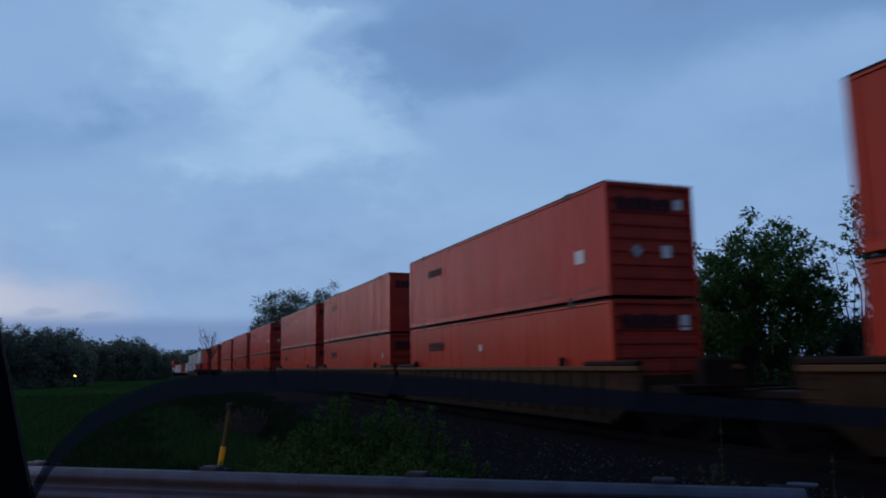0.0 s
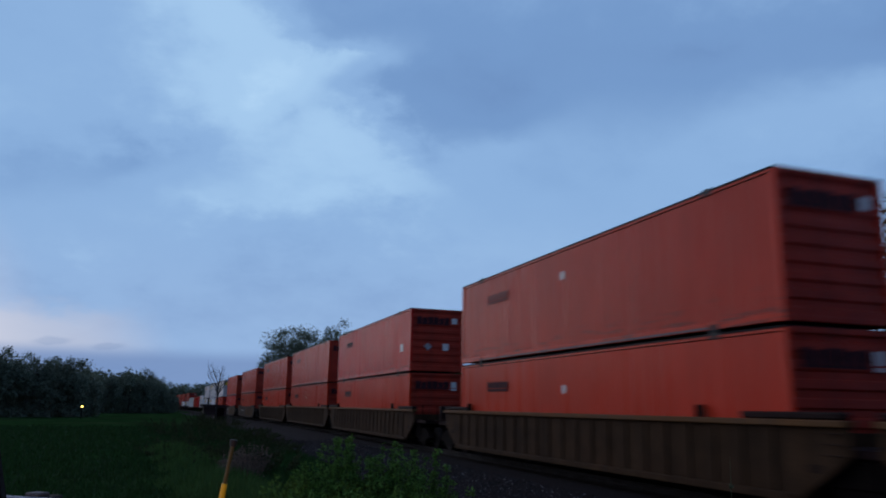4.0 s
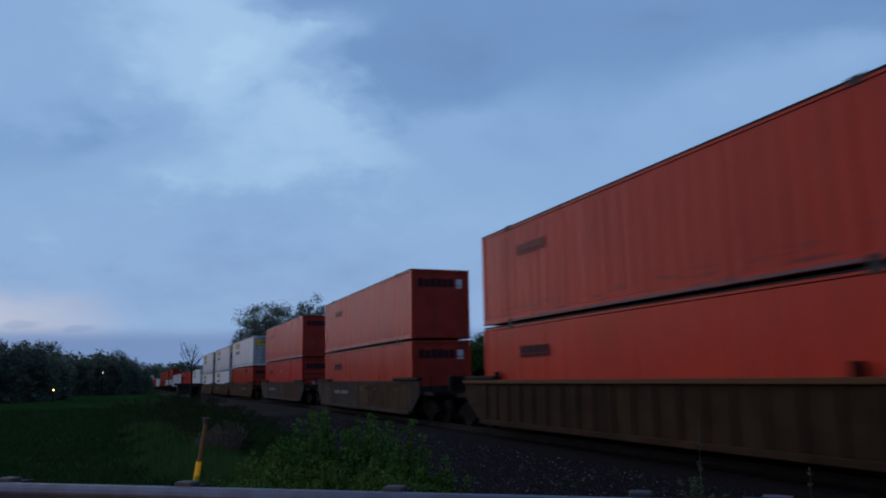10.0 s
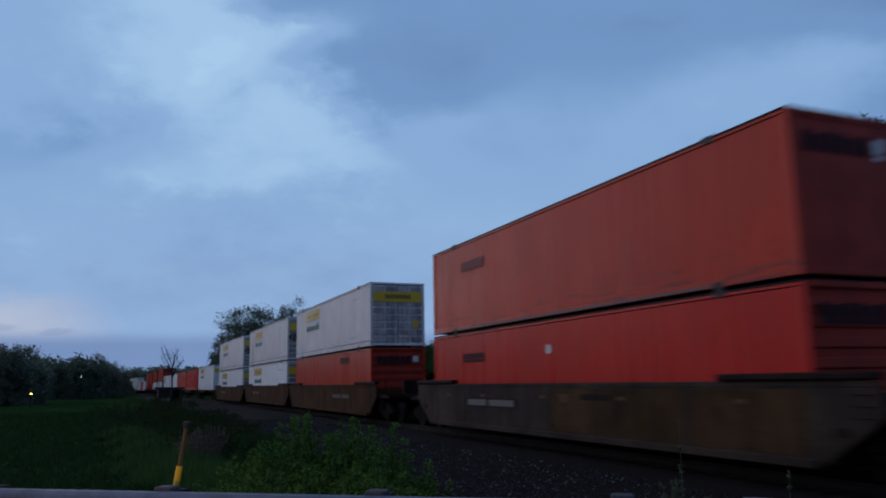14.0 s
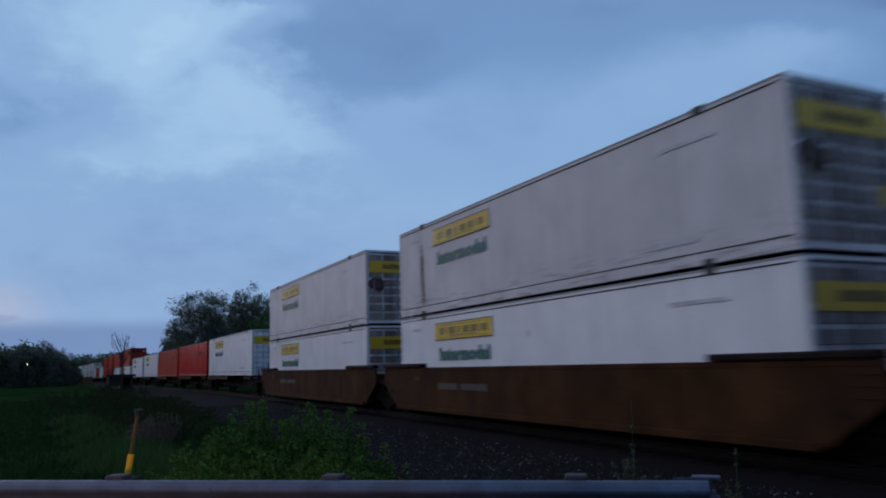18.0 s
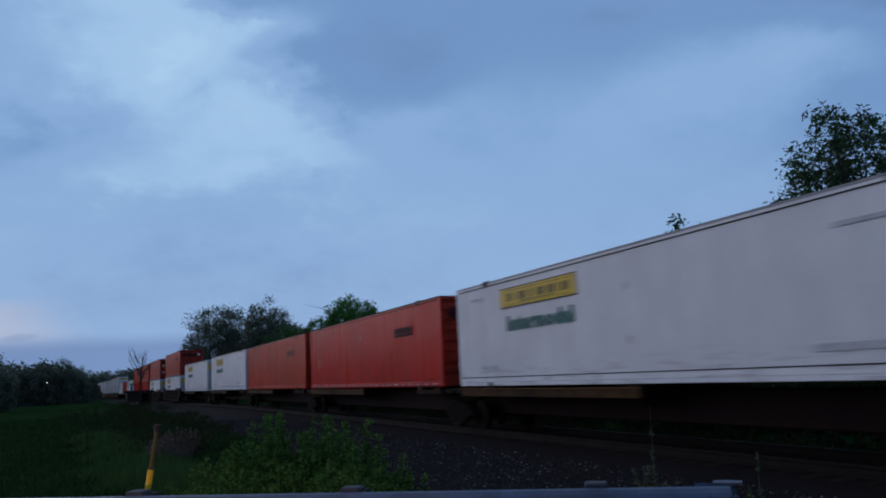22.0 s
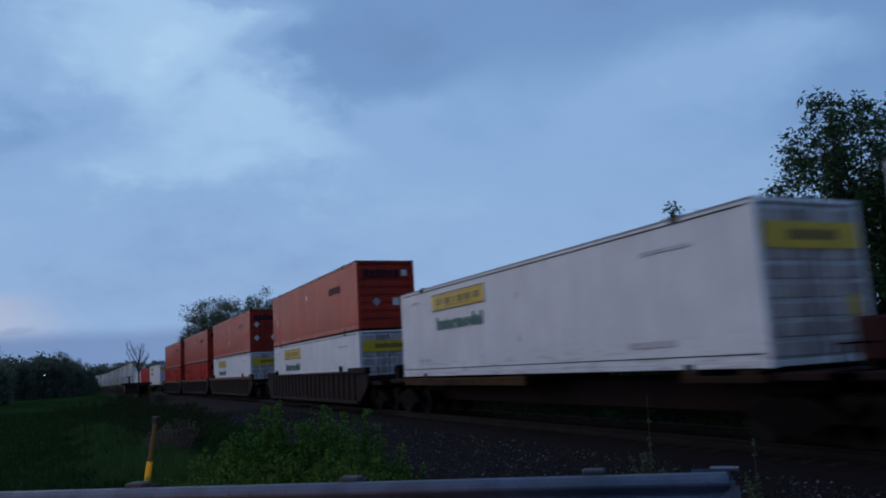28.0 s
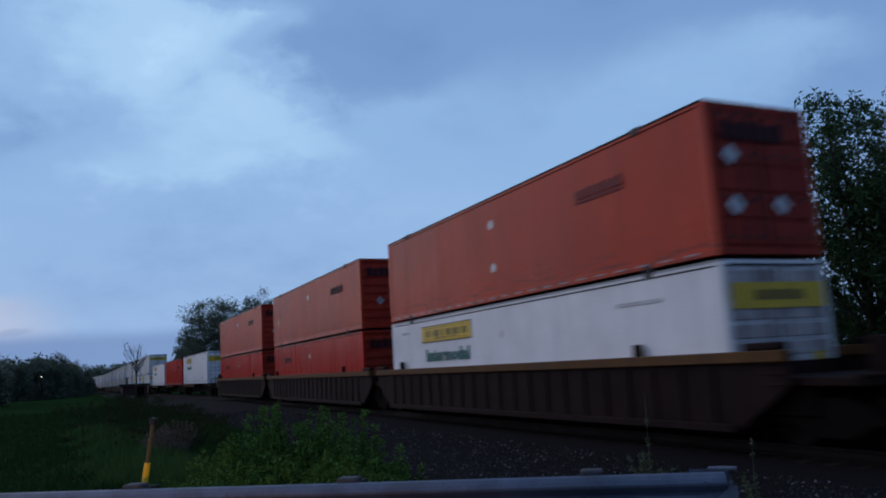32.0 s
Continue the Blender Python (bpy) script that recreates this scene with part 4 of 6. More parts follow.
            box_part("brake_housing", (-0.55, 0.25, sy * 10.25 - 0.16, sy * 10.25 + 0.16, 1.122, 1.72), M["well_dark"], c, bevel=0.03)
            part("brake_wheel", bm_tube(bmesh.new(), (0.7, sy * 10.35, 1.75), (0.7, sy * 10.40, 1.75), 0.26, n=16), M["iron"], c)
            part("brake_stand", bm_tube(bmesh.new(), (0.7, sy * 10.37, 1.12), (0.7, sy * 10.37, 1.75), 0.05, n=8), M["iron"], c)
        elif sy > 0:
            bogie(c, 9.83)
    return c


def spine_car(label, front, back):
    """One platform of a spine car: a centre sill with outriggers that carry one container."""
    c = thing("spine_car", label, "rail car", "spine cars of the train")
    box_part("centre_sill", (-0.33, 0.33, -8.5, 8.5, 0.44, 1.12), M["well_dark"], c, bevel=0.02)
    for y in (-7.6, -6.2, 0.0, 6.2, 7.6):
        box_part("outrigger", (-1.36, 1.36, y - 0.22, y + 0.22, 1.02, 1.25), M["spine_beam"], c, bevel=0.03)
    for sx in (-1, 1):
        box_part("side_beam", (sx * 1.33 - 0.05, sx * 1.33 + 0.05, -0.3, 7.9, 0.99, 1.19), M["beam_rust"], c, "rusty yellow-brown side beam", bevel=0.012)
        box_part("beam_flange", (sx * 1.33 - 0.075, sx * 1.33 + 0.075, -0.3, 7.9, 1.191, 1.215), M["chord_yellow"], c)
        box_part("side_beam", (sx * 1.33 - 0.05, sx * 1.33 + 0.05, -8.0, -6.0, 1.04, 1.17), M["spine_beam"], c, bevel=0.01)
        for y in (1.0, 3.0, 5.0, 7.0):
            box_part("beam_bracket", (min(sx * 0.3, sx * 1.3), max(sx * 0.3, sx * 1.3), y - 0.05, y + 0.05, 0.95, 1.10), M["well_dark"], c)
    for sy, kind in ((-1, front), (1, back)):
        reach = 8.85 if kind == "joint" else 9.6
        y0, y1 = sorted((sy * 8.0, sy * reach))
        box_part("end_platform", (-1.25, 1.25, y0, y1, 1.06, 1.20), M["well_dark"], c, bevel=0.02)
        if kind == "end":
            bogie(c, sy * 8.2)
            coupler(c, sy * 9.6, sy * 10.4)
            box_part("brake_housing", (-0.52, 0.0, sy * 9.2 - 0.16, sy * 9.2 + 0.16, 1.32, 2.02), M["brake_red"], c, "dull red brake housing", bevel=0.05)
            part("brake_stand", bm_tube(bmesh.new(), (-0.26, sy * 9.2, 1.19), (-0.26, sy * 9.2, 1.4), 0.09, n=8), M["iron"], c)
            part("brake_wheel", bm_tube(bmesh.new(), (0.45, sy * 9.28, 1.78), (0.45, sy * 9.33, 1.78), 0.27, n=16), M["iron"], c)
            part("grab_iron", bm_tube(bmesh.new(), (-1.15, sy * 9.4, 1.62), (1.15, sy * 9.4, 1.62), 0.018, n=6), M["iron"], c)
            for x in (-1.15, 0.45, 1.15):
                part("stanchion", bm_tube(bmesh.new(), (x, sy * 9.4, 1.15), (x, sy * 9.4, 1.8 if x == 0.45 else 1.63), 0.022, n=6), M["iron"], c)
        elif sy > 0:
            bogie(c, 8.65)
    return c


# ---------------------------------------------------------------- the train
POOL, HOME = {}, pose(0, -400, 0)


def stock(key, build):
    """The first of a kind is built, later ones are copies of it."""
    if key not in POOL:
        POOL[key] = build()
        return POOL[key]
    return copy_thing(POOL[key], HOME)


def box_of(kind):
    kinds = {
        "r": ("shipping_container", "orange-red steel shipping container with a dark wordmark, carried on the train", M["orange"], M["red_end_shade"], "steel", "back"),
        "q": ("shipping_container", "orange-red steel shipping container with one white round placard", M["orange"], M["red_end_shade"], "steel", "placard"),
        "v": ("shipping_container", "orange-red steel shipping container with a smooth end wall", M["orange"], M["red_end_shade"], "steel", "smooth_low"),
        "u": ("shipping_container", "orange-red steel shipping container stacked on another container", M["orange"], M["red_end_shade"], "steel", "top"),
        "U": ("shipping_container", "orange-red steel shipping container with one white round placard", M["orange"], M["red_end_shade"], "steel", "top_placard"),
        "k": ("shipping_container", "orange-red steel shipping container with a white placard by its end", M["orange"], M["red_end_shade"], "steel", "end_placard"),
        "n": ("shipping_container", "bright orange-red shipping container under a white one", M["orange"], M["red_end_shade"], "steel", "high_front"),
        "e": ("shipping_container", "dull red shipping container with two white placards and a dark wordmark", M["rust_red"], M["red_end_shade"], "steel", "two"),
        "R": ("shipping_container", "orange-red ribbed shipping container stacked on another container", M["orange"], M["red_end_shade"], "steel", "plain_end"),
        "d": ("shipping_container", "red steel shipping container with white round placards and a dark wordmark", M["red"], M["red_end_shade"], "steel", "discs"),
        "p": ("shipping_container", "red steel shipping container with a pale square patch by its end", M["red"], M["red_end_shade"], "steel", "patch"),
        "f": ("shipping_container", "dull red shipping container with white placards and a dark wordmark", M["rust_red"], M["red_end_shade"], "steel", "front"),
        "a": ("shipping_container", "faded orange-red shipping container with a dark wordmark", M["rust_red"], M["red_end_shade"], "steel", "bare"),
        "t": ("shipping_container", "bright red shipping container with reflective tape along its foot", M["red"], M["red_end_shade"], "steel", "tape"),
        "w": ("shipping_container", "white shipping container with a yellow sign panel and green lettering", M["white"], M["white_end"], "smooth", ""),
        "z": ("shipping_container", "white shipping container with grimy doors and a yellow sign panel", M["white_dull"], M["white_end"], "smooth", "streaked"),
        "x": ("shipping_container", "white shipping container with rust-streaked doors and a yellow sign panel", M["white"], M["white_end"], "smooth", "grimy"),
        "c": ("shipping_container", "white shipping container with pale streaked doors and a yellow sign panel", M["white"], M["white_end"], "smooth", "streaked"),
        "l": ("shipping_container", "white shipping container far along the train, painted dimmer", M["white_dimmed"], M["white_end"], "smooth", "far"),
        "s": ("shipping_container", "white shipping container with yellow sign panel and a rust-stained door", M["white_dull"], M["white_end"], "smooth", "stained"),
        "S": ("shipping_container", "white shipping container with yellow sign panel and a brown rust smear", M["white_dull"], M["white_end"], "smooth", "smeared"),
    }
    ob = stock("box" + kind, lambda: container(*kinds[kind]))
    ob["group"] = "containers of the train"
    return ob


CARS = {
    "y": ("yellow-brown ribbed well car streaked with rust", "well_yellow", "chord_yellow", True),
    "b": ("brown smooth-sided well car of an intermodal train", "well_brown", "well_brown", False),
    "g": ("grimy grey-brown well car of an intermodal train", "well_grey", "well_grey", False),
    "m": ("dark maroon ribbed well car of an intermodal train", "well_dark", "well_dark", True),
    "o": ("dark ribbed well car with a rusty yellow top edge", "well_dark", "chord_yellow", True),
}


def car_of(kind, front, back):
    if kind == "-":
        return stock(("spine", front, back), lambda: spine_car("dark spine car carrying a single container", front, back))
    lab, paint, chord, ribbed = CARS[kind]
    return stock((kind, front, back), lambda: well_car(lab, M[paint], M[chord], ribbed, front, back, 0.19 if kind == "o" else 0.11))


# leading end of each load along the train, kind of car, lower and upper container
CONSIST = [
    (-27.0, "y", "r", "u"), (-7.4, "y", "r", "u"), (15.9, "y", "q", "p"), (35.35, "y", "k", "R"), (54.6, "y", "q", "U"), (77.45, "y", "r", "p"), (97.0, "y", "q", "u"), (116.15, "y", "r", "R"),
    (139.5, "g", "v", "u"), (163.0, "g", "d", "u"), (186.8, "b", "n", "z"), (206.0, "b", "x", "S"), (225.6, "b", "x", "s"),
    (246.7, "-", "w", ""), (264.1, "-", "t", ""), (281.4, "-", "a", ""), (298.5, "-", "c", ""), (317.1, "-", "c", ""),
    (338.1, "m", "c", "f"), (361.9, "o", "c", "e"), (381.4, "o", "d", "f"), (401.2, "o", "d", "f"),
    (424.4, "-", "w", ""), (442.0, "-", "t", ""), (459.6, "-", "w", ""),
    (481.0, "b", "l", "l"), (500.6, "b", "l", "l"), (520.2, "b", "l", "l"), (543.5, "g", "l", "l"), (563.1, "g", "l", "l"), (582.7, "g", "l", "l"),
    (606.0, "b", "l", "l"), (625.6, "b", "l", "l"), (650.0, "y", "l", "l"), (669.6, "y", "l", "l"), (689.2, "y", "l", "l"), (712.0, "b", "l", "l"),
]
TRAIN = []


def build_train():
    for i, (u, kind, low, high) in enumerate(CONSIST):
        gap_f = u - (CONSIST[i - 1][0] + CL) if i else 9
        gap_b = CONSIST[i + 1][0] - (u + CL) if i + 1 < len(CONSIST) else 9
        limit = 4.6 if kind != "-" else 1.8
        near = lambda g: "joint" if g < limit else "end"
        prev_kind = CONSIST[i - 1][1] if i else ""
        next_kind = CONSIST[i + 1][1] if i + 1 < len(CONSIST) else ""
        f = "end" if (prev_kind == "-") != (kind == "-") else near(gap_f)
        b = "end" if (next_kind == "-") != (kind == "-") else near(gap_b)
        mid = u + CL / 2
        TRAIN.append((car_of(kind, f, b), mid, 0.0))
        TRAIN.append((box_of(low), mid, 0.312 if kind != "-" else 1.272))
        if high:
            TRAIN.append((box_of(high), mid, 3.272))


build_train()

# ---------------------------------------------------------------- roadside
ROAD_A, ROAD_B = Vector((-1.08, 8.43)), Vector((4.35, 4.35))
ROAD_DIR = (ROAD_B - ROAD_A).normalized()


def along_rail(d):
    return ROAD_A + ROAD_DIR * d


def build_guardrail():
    """W-beam rail on timber posts with blocks; its end by the crossing is bent down and capped."""
    g = thing("guardrail", "galvanised steel guardrail on timber posts beside the road", "guardrail")
    turn = math.atan2(ROAD_DIR.y, ROAD_DIR.x)
    g.matrix_world = Matrix.Translation((ROAD_A.x, ROAD_A.y, -0.046)) @ Matrix.Rotation(turn, 4, "Z")
    # local x runs along the rail towards its end, local -y is the road side
    prof = [(0.00, 0.805), (-0.036, 0.796), (-0.068, 0.770), (-0.083, 0.740), (-0.080, 0.722), (-0.052, 0.694), (-0.012, 0.664), (-0.003, 0.642), (-0.012, 0.622), (-0.056, 0.592), (-0.083, 0.556), (-0.078, 0.530), (-0.036, 0.498), (0.00, 0.482)]
    t = 0.006
    start, length = -24.0, 30.8
    spans = int(length / 3.81) + 1
    for k in range(spans):
        x0, x1 = start + k * 3.81, min(start + (k + 1) * 3.81 + 0.12, 6.75)
        if x0 >= 6.6:
            break
        bm = bmesh.new()
        lift = 0.004 * (k % 2)
        steps = [x0 + (x1 - x0) * i / 8 for i in range(9)]
        rows = []
        for x in steps:
            rows.append(([bm.verts.new((x, p[0] - lift, p[1])) for p in prof], [bm.verts.new((x, p[0] + t - lift, p[1])) for p in prof]))
        for a, b in zip(rows, rows[1:]):
            for i in range(len(prof) - 1):
                bm.faces.new((a[0][i], a[0][i + 1], b[0][i + 1], b[0][i]))
                bm.faces.new((a[1][i + 1], a[1][i], b[1][i], b[1][i + 1]))
            bm.faces.new((a[0][0], b[0][0], b[1][0], a[1][0]))
            bm.faces.new((a[0][-1], a[1][-1], b[1][-1], b[0][-1]))
        beam = part("beam", bm, M["galv"], g, smooth=False)
        for dx in (0.12, 0.30):
            for z in (0.74, 0.54):
                part("bolt", bm_tube(bmesh.new(), (x0 + dx, -0.094, z), (x0 + dx, -0.070, z), 0.016, n=8), M["galv"], beam)
    # end shoe: the beam closes on a bent plate with a flared lip
    bm = bmesh.new()
    top = [(6.60, -0.005), (6.70, -0.010), (6.77, 0.02), (6.80, 0.08), (6.80, 0.13), (6.77, 0.17), (6.70, 0.19), (6.52, 0.195)]
    n = len(top)
    lo = [bm.verts.new((x, y, 0.485)) for x, y in top]
    hi = [bm.verts.new((x, y, 0.80)) for x, y in top]
    for i in range(n - 1):
        bm.faces.new((lo[i], lo[i + 1], hi[i + 1], hi[i]))
    shoe = part("end_shoe", bm, M["galv"], g, "bent steel end piece")
    bm = bmesh.new()
    pts = [(6.64, 0.06), (6.66, 0.15), (6.74, 0.17), (6.86, 0.12), (6.84, 0.02), (6.72, 0.03)]
    a = [bm.verts.new((x, y, 0.812)) for x, y in pts]
    b = [bm.verts.new((x, y, 0.824)) for x, y in pts]
    for i in range(len(pts)):
        k = (i + 1) % len(pts)
        bm.faces.new((a[i], a[k], b[k], b[i]))
    bm.faces.new(a[::-1])
    bm.faces.new(b)
    part("cap_plate", bm, M["galv"], shoe, "flat cap plate")
    bm = bmesh.new()
    pts = [(6.66, 0.60), (6.78, 0.71), (6.83, 0.70), (6.83, 0.50), (6.74, 0.52)]
    a = [bm.verts.new((x, -0.022, z)) for x, z in pts]
    b = [bm.verts.new((x, -0.012, z)) for x, z in pts]
    for i in range(len(pts)):
        k = (i + 1) % len(pts)
        bm.faces.new((a[i], a[k], b[k], b[i]))
    bm.faces.new(a)
    bm.faces.new(b[::-1])
    part("flared_lip", bm, M["galv_pale"], shoe, "pale flared lip of the end piece")
    for k in range(16):
        x = -0.14 + 1.975 * (k - 12)
        part("post", bm_box(bmesh.new(), x - 0.08, x + 0.08, 0.17, 0.35, -0.6, 0.79, 0.012), M["wood_post"], g)
        part("block", bm_box(bmesh.new(), x - 0.085, x + 0.085, 0.012, 0.165, 0.46, 0.838, 0.012), M["block_grey"], g, "weathered grey spacer block")


build_guardrail()


def build_road():
    """The road on the near side of the guardrail, with its gravel verge."""
    side = Vector((-ROAD_DIR.y, ROAD_DIR.x))
    bm = bmesh.new()
    rows = []
    for d in range(-60, 17, 4):
        p = along_rail(d)
        row = []
        for off in (-0.35, -1.0, -2.5, -4.5, -7.5, -8.2):
            q = p + side * off
            row.append(bm.verts.new((q.x, q.y, ground_z(q.x, q.y) + (0.02 if off in (-0.35, -8.2) else 0.07))))
        rows.append(row)
    for a, b in zip(rows, rows[1:]):
        for i in range(len(a) - 1):
            bm.faces.new((a[i], a[i + 1], b[i + 1], b[i]))
    tagged(finish("road", bm, M["asphalt"]), "worn dark asphalt road beside the guardrail", "road", kind="structure")


build_road()


def polar(az, r, z=0.0):
    """A place by its bearing from the camera in degrees left of the track's bearing, and its distance."""
    return Vector((-math.sin(radians(az)) * r, math.cos(radians(az)) * r, z))


def build_marker():
    p = polar(-3.15, 7.62)
    g = ground_z(p.x, p.y)
    m = thing("marker_post", "yellow plastic marker post with a black cap behind the guardrail", "marker post")
    m.matrix_world = Matrix.Translation((p.x, p.y, g)) @ Matrix.Rotation(radians(8.0), 4, Vector((0.25, 1, 0)))
    part("tube", bm_tube(bmesh.new(), (0, 0, -0.2), (0, 0, 0.97), 0.027, n=14), M["post_yellow"], m, smooth=False)
    part("tube", bm_tube(bmesh.new(), (0, 0, 0.97), (0, 0, 1.31), 0.019, n=14), mat("olive_marker_plastic", (0.078, 0.062, 0.012), 0.6, spread=0.3, scale=8), m, "dark olive upper tube")
    bm = bmesh.new()
    bm_tube(bm, (0, 0, 1.31), (0, 0, 1.37), 0.030, 0.036, n=14)
    part("cap", bm, M["post_black"], m, "black cap")


build_marker()


def build_cabin():
    """A dark signal cabin on legs by the line, with a vent pipe."""
    p = polar(-2.95, 112)
    g = ground_z(p.x, p.y)
    c = thing("signal_cabin", "dark steel signal cabin on short legs beside the track", "signal cabin")
    c.matrix_world = Matrix.Translation((p.x, p.y, g)) @ Matrix.Rotation(radians(2), 4, "Z")
    box_part("body", (0.05, 1.55, -1.1, 1.1, -0.3, 1.92), M["cabinet"], c, bevel=0.04)
    box_part("side_box", (-1.5, 0.05, -0.9, 0.9, 0.75, 1.92), M["cabinet"], c, bevel=0.03)
    bm = bmesh.new()
    pts = [(-1.85, 1.93), (1.85, 1.93), (1.75, 2.20), (-1.9, 2.26)]
    a = [bm.verts.new((x, -1.4, z)) for x, z in pts]
    b = [bm.verts.new((x, 1.4, z)) for x, z in pts]
    for i in range(4):
        bm.faces.new((a[i], a[(i + 1) % 4], b[(i + 1) % 4], b[i]))
    bm.faces.new(a)
    bm.faces.new(b)
    part("roof", bm, M["cabinet"], c, "dark overhanging flat roof")
    part("vent_pipe", bm_tube(bmesh.new(), (-0.9, 0, 2.2), (-0.9, 0, 3.0), 0.10, n=8), M["cabinet"], c)
    part("vent_cap", bm_tube(bmesh.new(), (-0.9, 0, 3.0), (-0.9, 0, 3.12), 0.24, 0.20, n=8), M["cabinet"], c)
    for y in (-0.7, 0.7):
        box_part("leg", (-1.4, -1.2, y - 0.1, y + 0.1, -0.3, 0.75), M["cabinet"], c)
    box_part("door", (0.3, 1.2, -1.13, -1.10, -0.1, 1.75), M["iron"], c)


build_cabin()


# ---------------------------------------------------------------- plants
def leaf_cloud(centres, size, per, spread, rng, flat=0.0):
    """Many small bent leaves round the given centres, as plain arrays."""
    verts, faces = [], []
    for c, r in centres:
        for _ in range(per):
            d = Vector((rng.gauss(0, 1), rng.gauss(0, 1), rng.gauss(0, 1) * (1 - flat)))
            if d.length > 1.7:
                d *= 1.7 * rng.random() / d.length
            p = Vector(c) + d * (r * spread)
            s = size * rng.uniform(0.6, 1.4)
            ax = Vector((rng.gauss(0, 1), rng.gauss(0, 1), rng.gauss(0, 0.7)))
            if ax.length < 1e-3:
                ax = Vector((1, 0, 0))
            ax.normalize()
            up = ax.cross(Vector((rng.gauss(0, 1), rng.gauss(0, 1), rng.gauss(0, 1))))
            if up.length < 1e-3:
                up = Vector((0, 0, 1))
            up.normalize()
            nrm = ax.cross(up)
            i = len(verts)
            verts += [p - ax * s, p + up * s * 0.38 + nrm * s * 0.15, p + ax * s, p - up * s * 0.38 + nrm * s * 0.15]
            faces += [(i, i + 1, i + 2), (i, i + 2, i + 3)]
    return verts, faces


def mesh_of(name, verts, faces, material, parent, label=""):
    me = bpy.data.meshes.new(name)
    me.from_pydata(verts, [], faces)
    me.materials.append(material)
    ob = new(name, me)
    ob.parent = parent
    if label:
        ob["label"] = label
    return ob


def tree(name, label, at, height, width, seed, leaf, leaf_size, clumps, per, trunk_r=0.18, lean=0.0, low=0.25, depth=None, tuft=(0.035, 0.075), dome=0.0):
    """Trunk and limbs as tapered tubes; leaves in tufts on twigs, with gaps. dome: how far the tufts keep to a round crown."""
    rng = random.Random(seed)
    t = thing(name, label, "tree")
    t.location = (at[0], at[1], ground_z(at[0], at[1]) - 0.05)
    depth = depth or width
    bm = bmesh.new()
    tips = []
    fork = height * rng.uniform(0.24, 0.34)
    n_limb = max(7, int(clumps ** 0.5) // 2 + 4)
    base, top = Vector((0, 0, 0)), Vector((lean, 0, fork))
    bm_tube(bm, base, top, trunk_r, trunk_r * 0.72, n=8, caps=False)
    limbs = []
    for i in range(n_limb):
        a = i * 2.4 + rng.uniform(-0.5, 0.5)
        r = rng.uniform(0.35, 0.95)
        z = height * rng.uniform(0.55, 0.98) * (1.0 - 0.25 * r * r)
        tip = Vector((math.cos(a) * r * width / 2 + lean, math.sin(a) * r * depth / 2, z))
        start = top * rng.uniform(0.65, 1.0)
        mid = start.lerp(tip, 0.5) + Vector((rng.uniform(-0.3, 0.3), rng.uniform(-0.3, 0.3), height * 0.05))
        bm_tube(bm, start, mid, trunk_r * 0.42, trunk_r * 0.26, n=6, caps=False)
        bm_tube(bm, mid, tip, trunk_r * 0.26, trunk_r * 0.08, n=5, caps=False)
        tips.append(tip)
        limbs += [start.lerp(mid, 0.6), mid, mid.lerp(tip, 0.35), mid.lerp(tip, 0.7), tip]
        for _ in range(3):
            s = mid.lerp(tip, rng.uniform(0.1, 0.95))
            e = s + Vector((rng.gauss(0, 1), rng.gauss(0, 1), rng.uniform(0.0, 1.0))) * (width * 0.10 + 0.1)
            bm_tube(bm, s, e, trunk_r * 0.13, trunk_r * 0.03, n=4, caps=False)
            tips.append(e)
    cen = []
    zc, zr = height * (1 + low) / 2, height * (1 - low) / 2
    for k in range(clumps):
        if k < len(tips) and dome < 0.5:
            b = tips[k]
        else:
            d = Vector((rng.gauss(0, 1), rng.gauss(0, 1), rng.gauss(0, 1))).normalized()
            bump = 1.0 + (0.34 - 0.2 * dome) * noise.noise(d * 2.1 + Vector((seed, 0, 0)))
            rr = (rng.random() ** (0.40 - 0.12 * dome)) * bump * 0.94
            b = Vector((d.x * rr * width / 2 + lean, d.y * rr * depth / 2, max(zc + d.z * rr * zr, height * max(low, 0.04) * 0.8)))
            near = min(limbs, key=lambda v: (v - b).length_squared)
            if k % 2 == 0:
                bm_tube(bm, near, b, trunk_r * 0.07, trunk_r * 0.025, n=3, caps=False)
        cen.append((b, width * rng.uniform(*tuft)))
    part("trunk", bm, M["bark"], t, "bark-covered trunk with limbs")
    v, f = leaf_cloud(cen, leaf_size, per, 1.0, rng)
    mesh_of("crown", v, f, leaf, t)
    return t


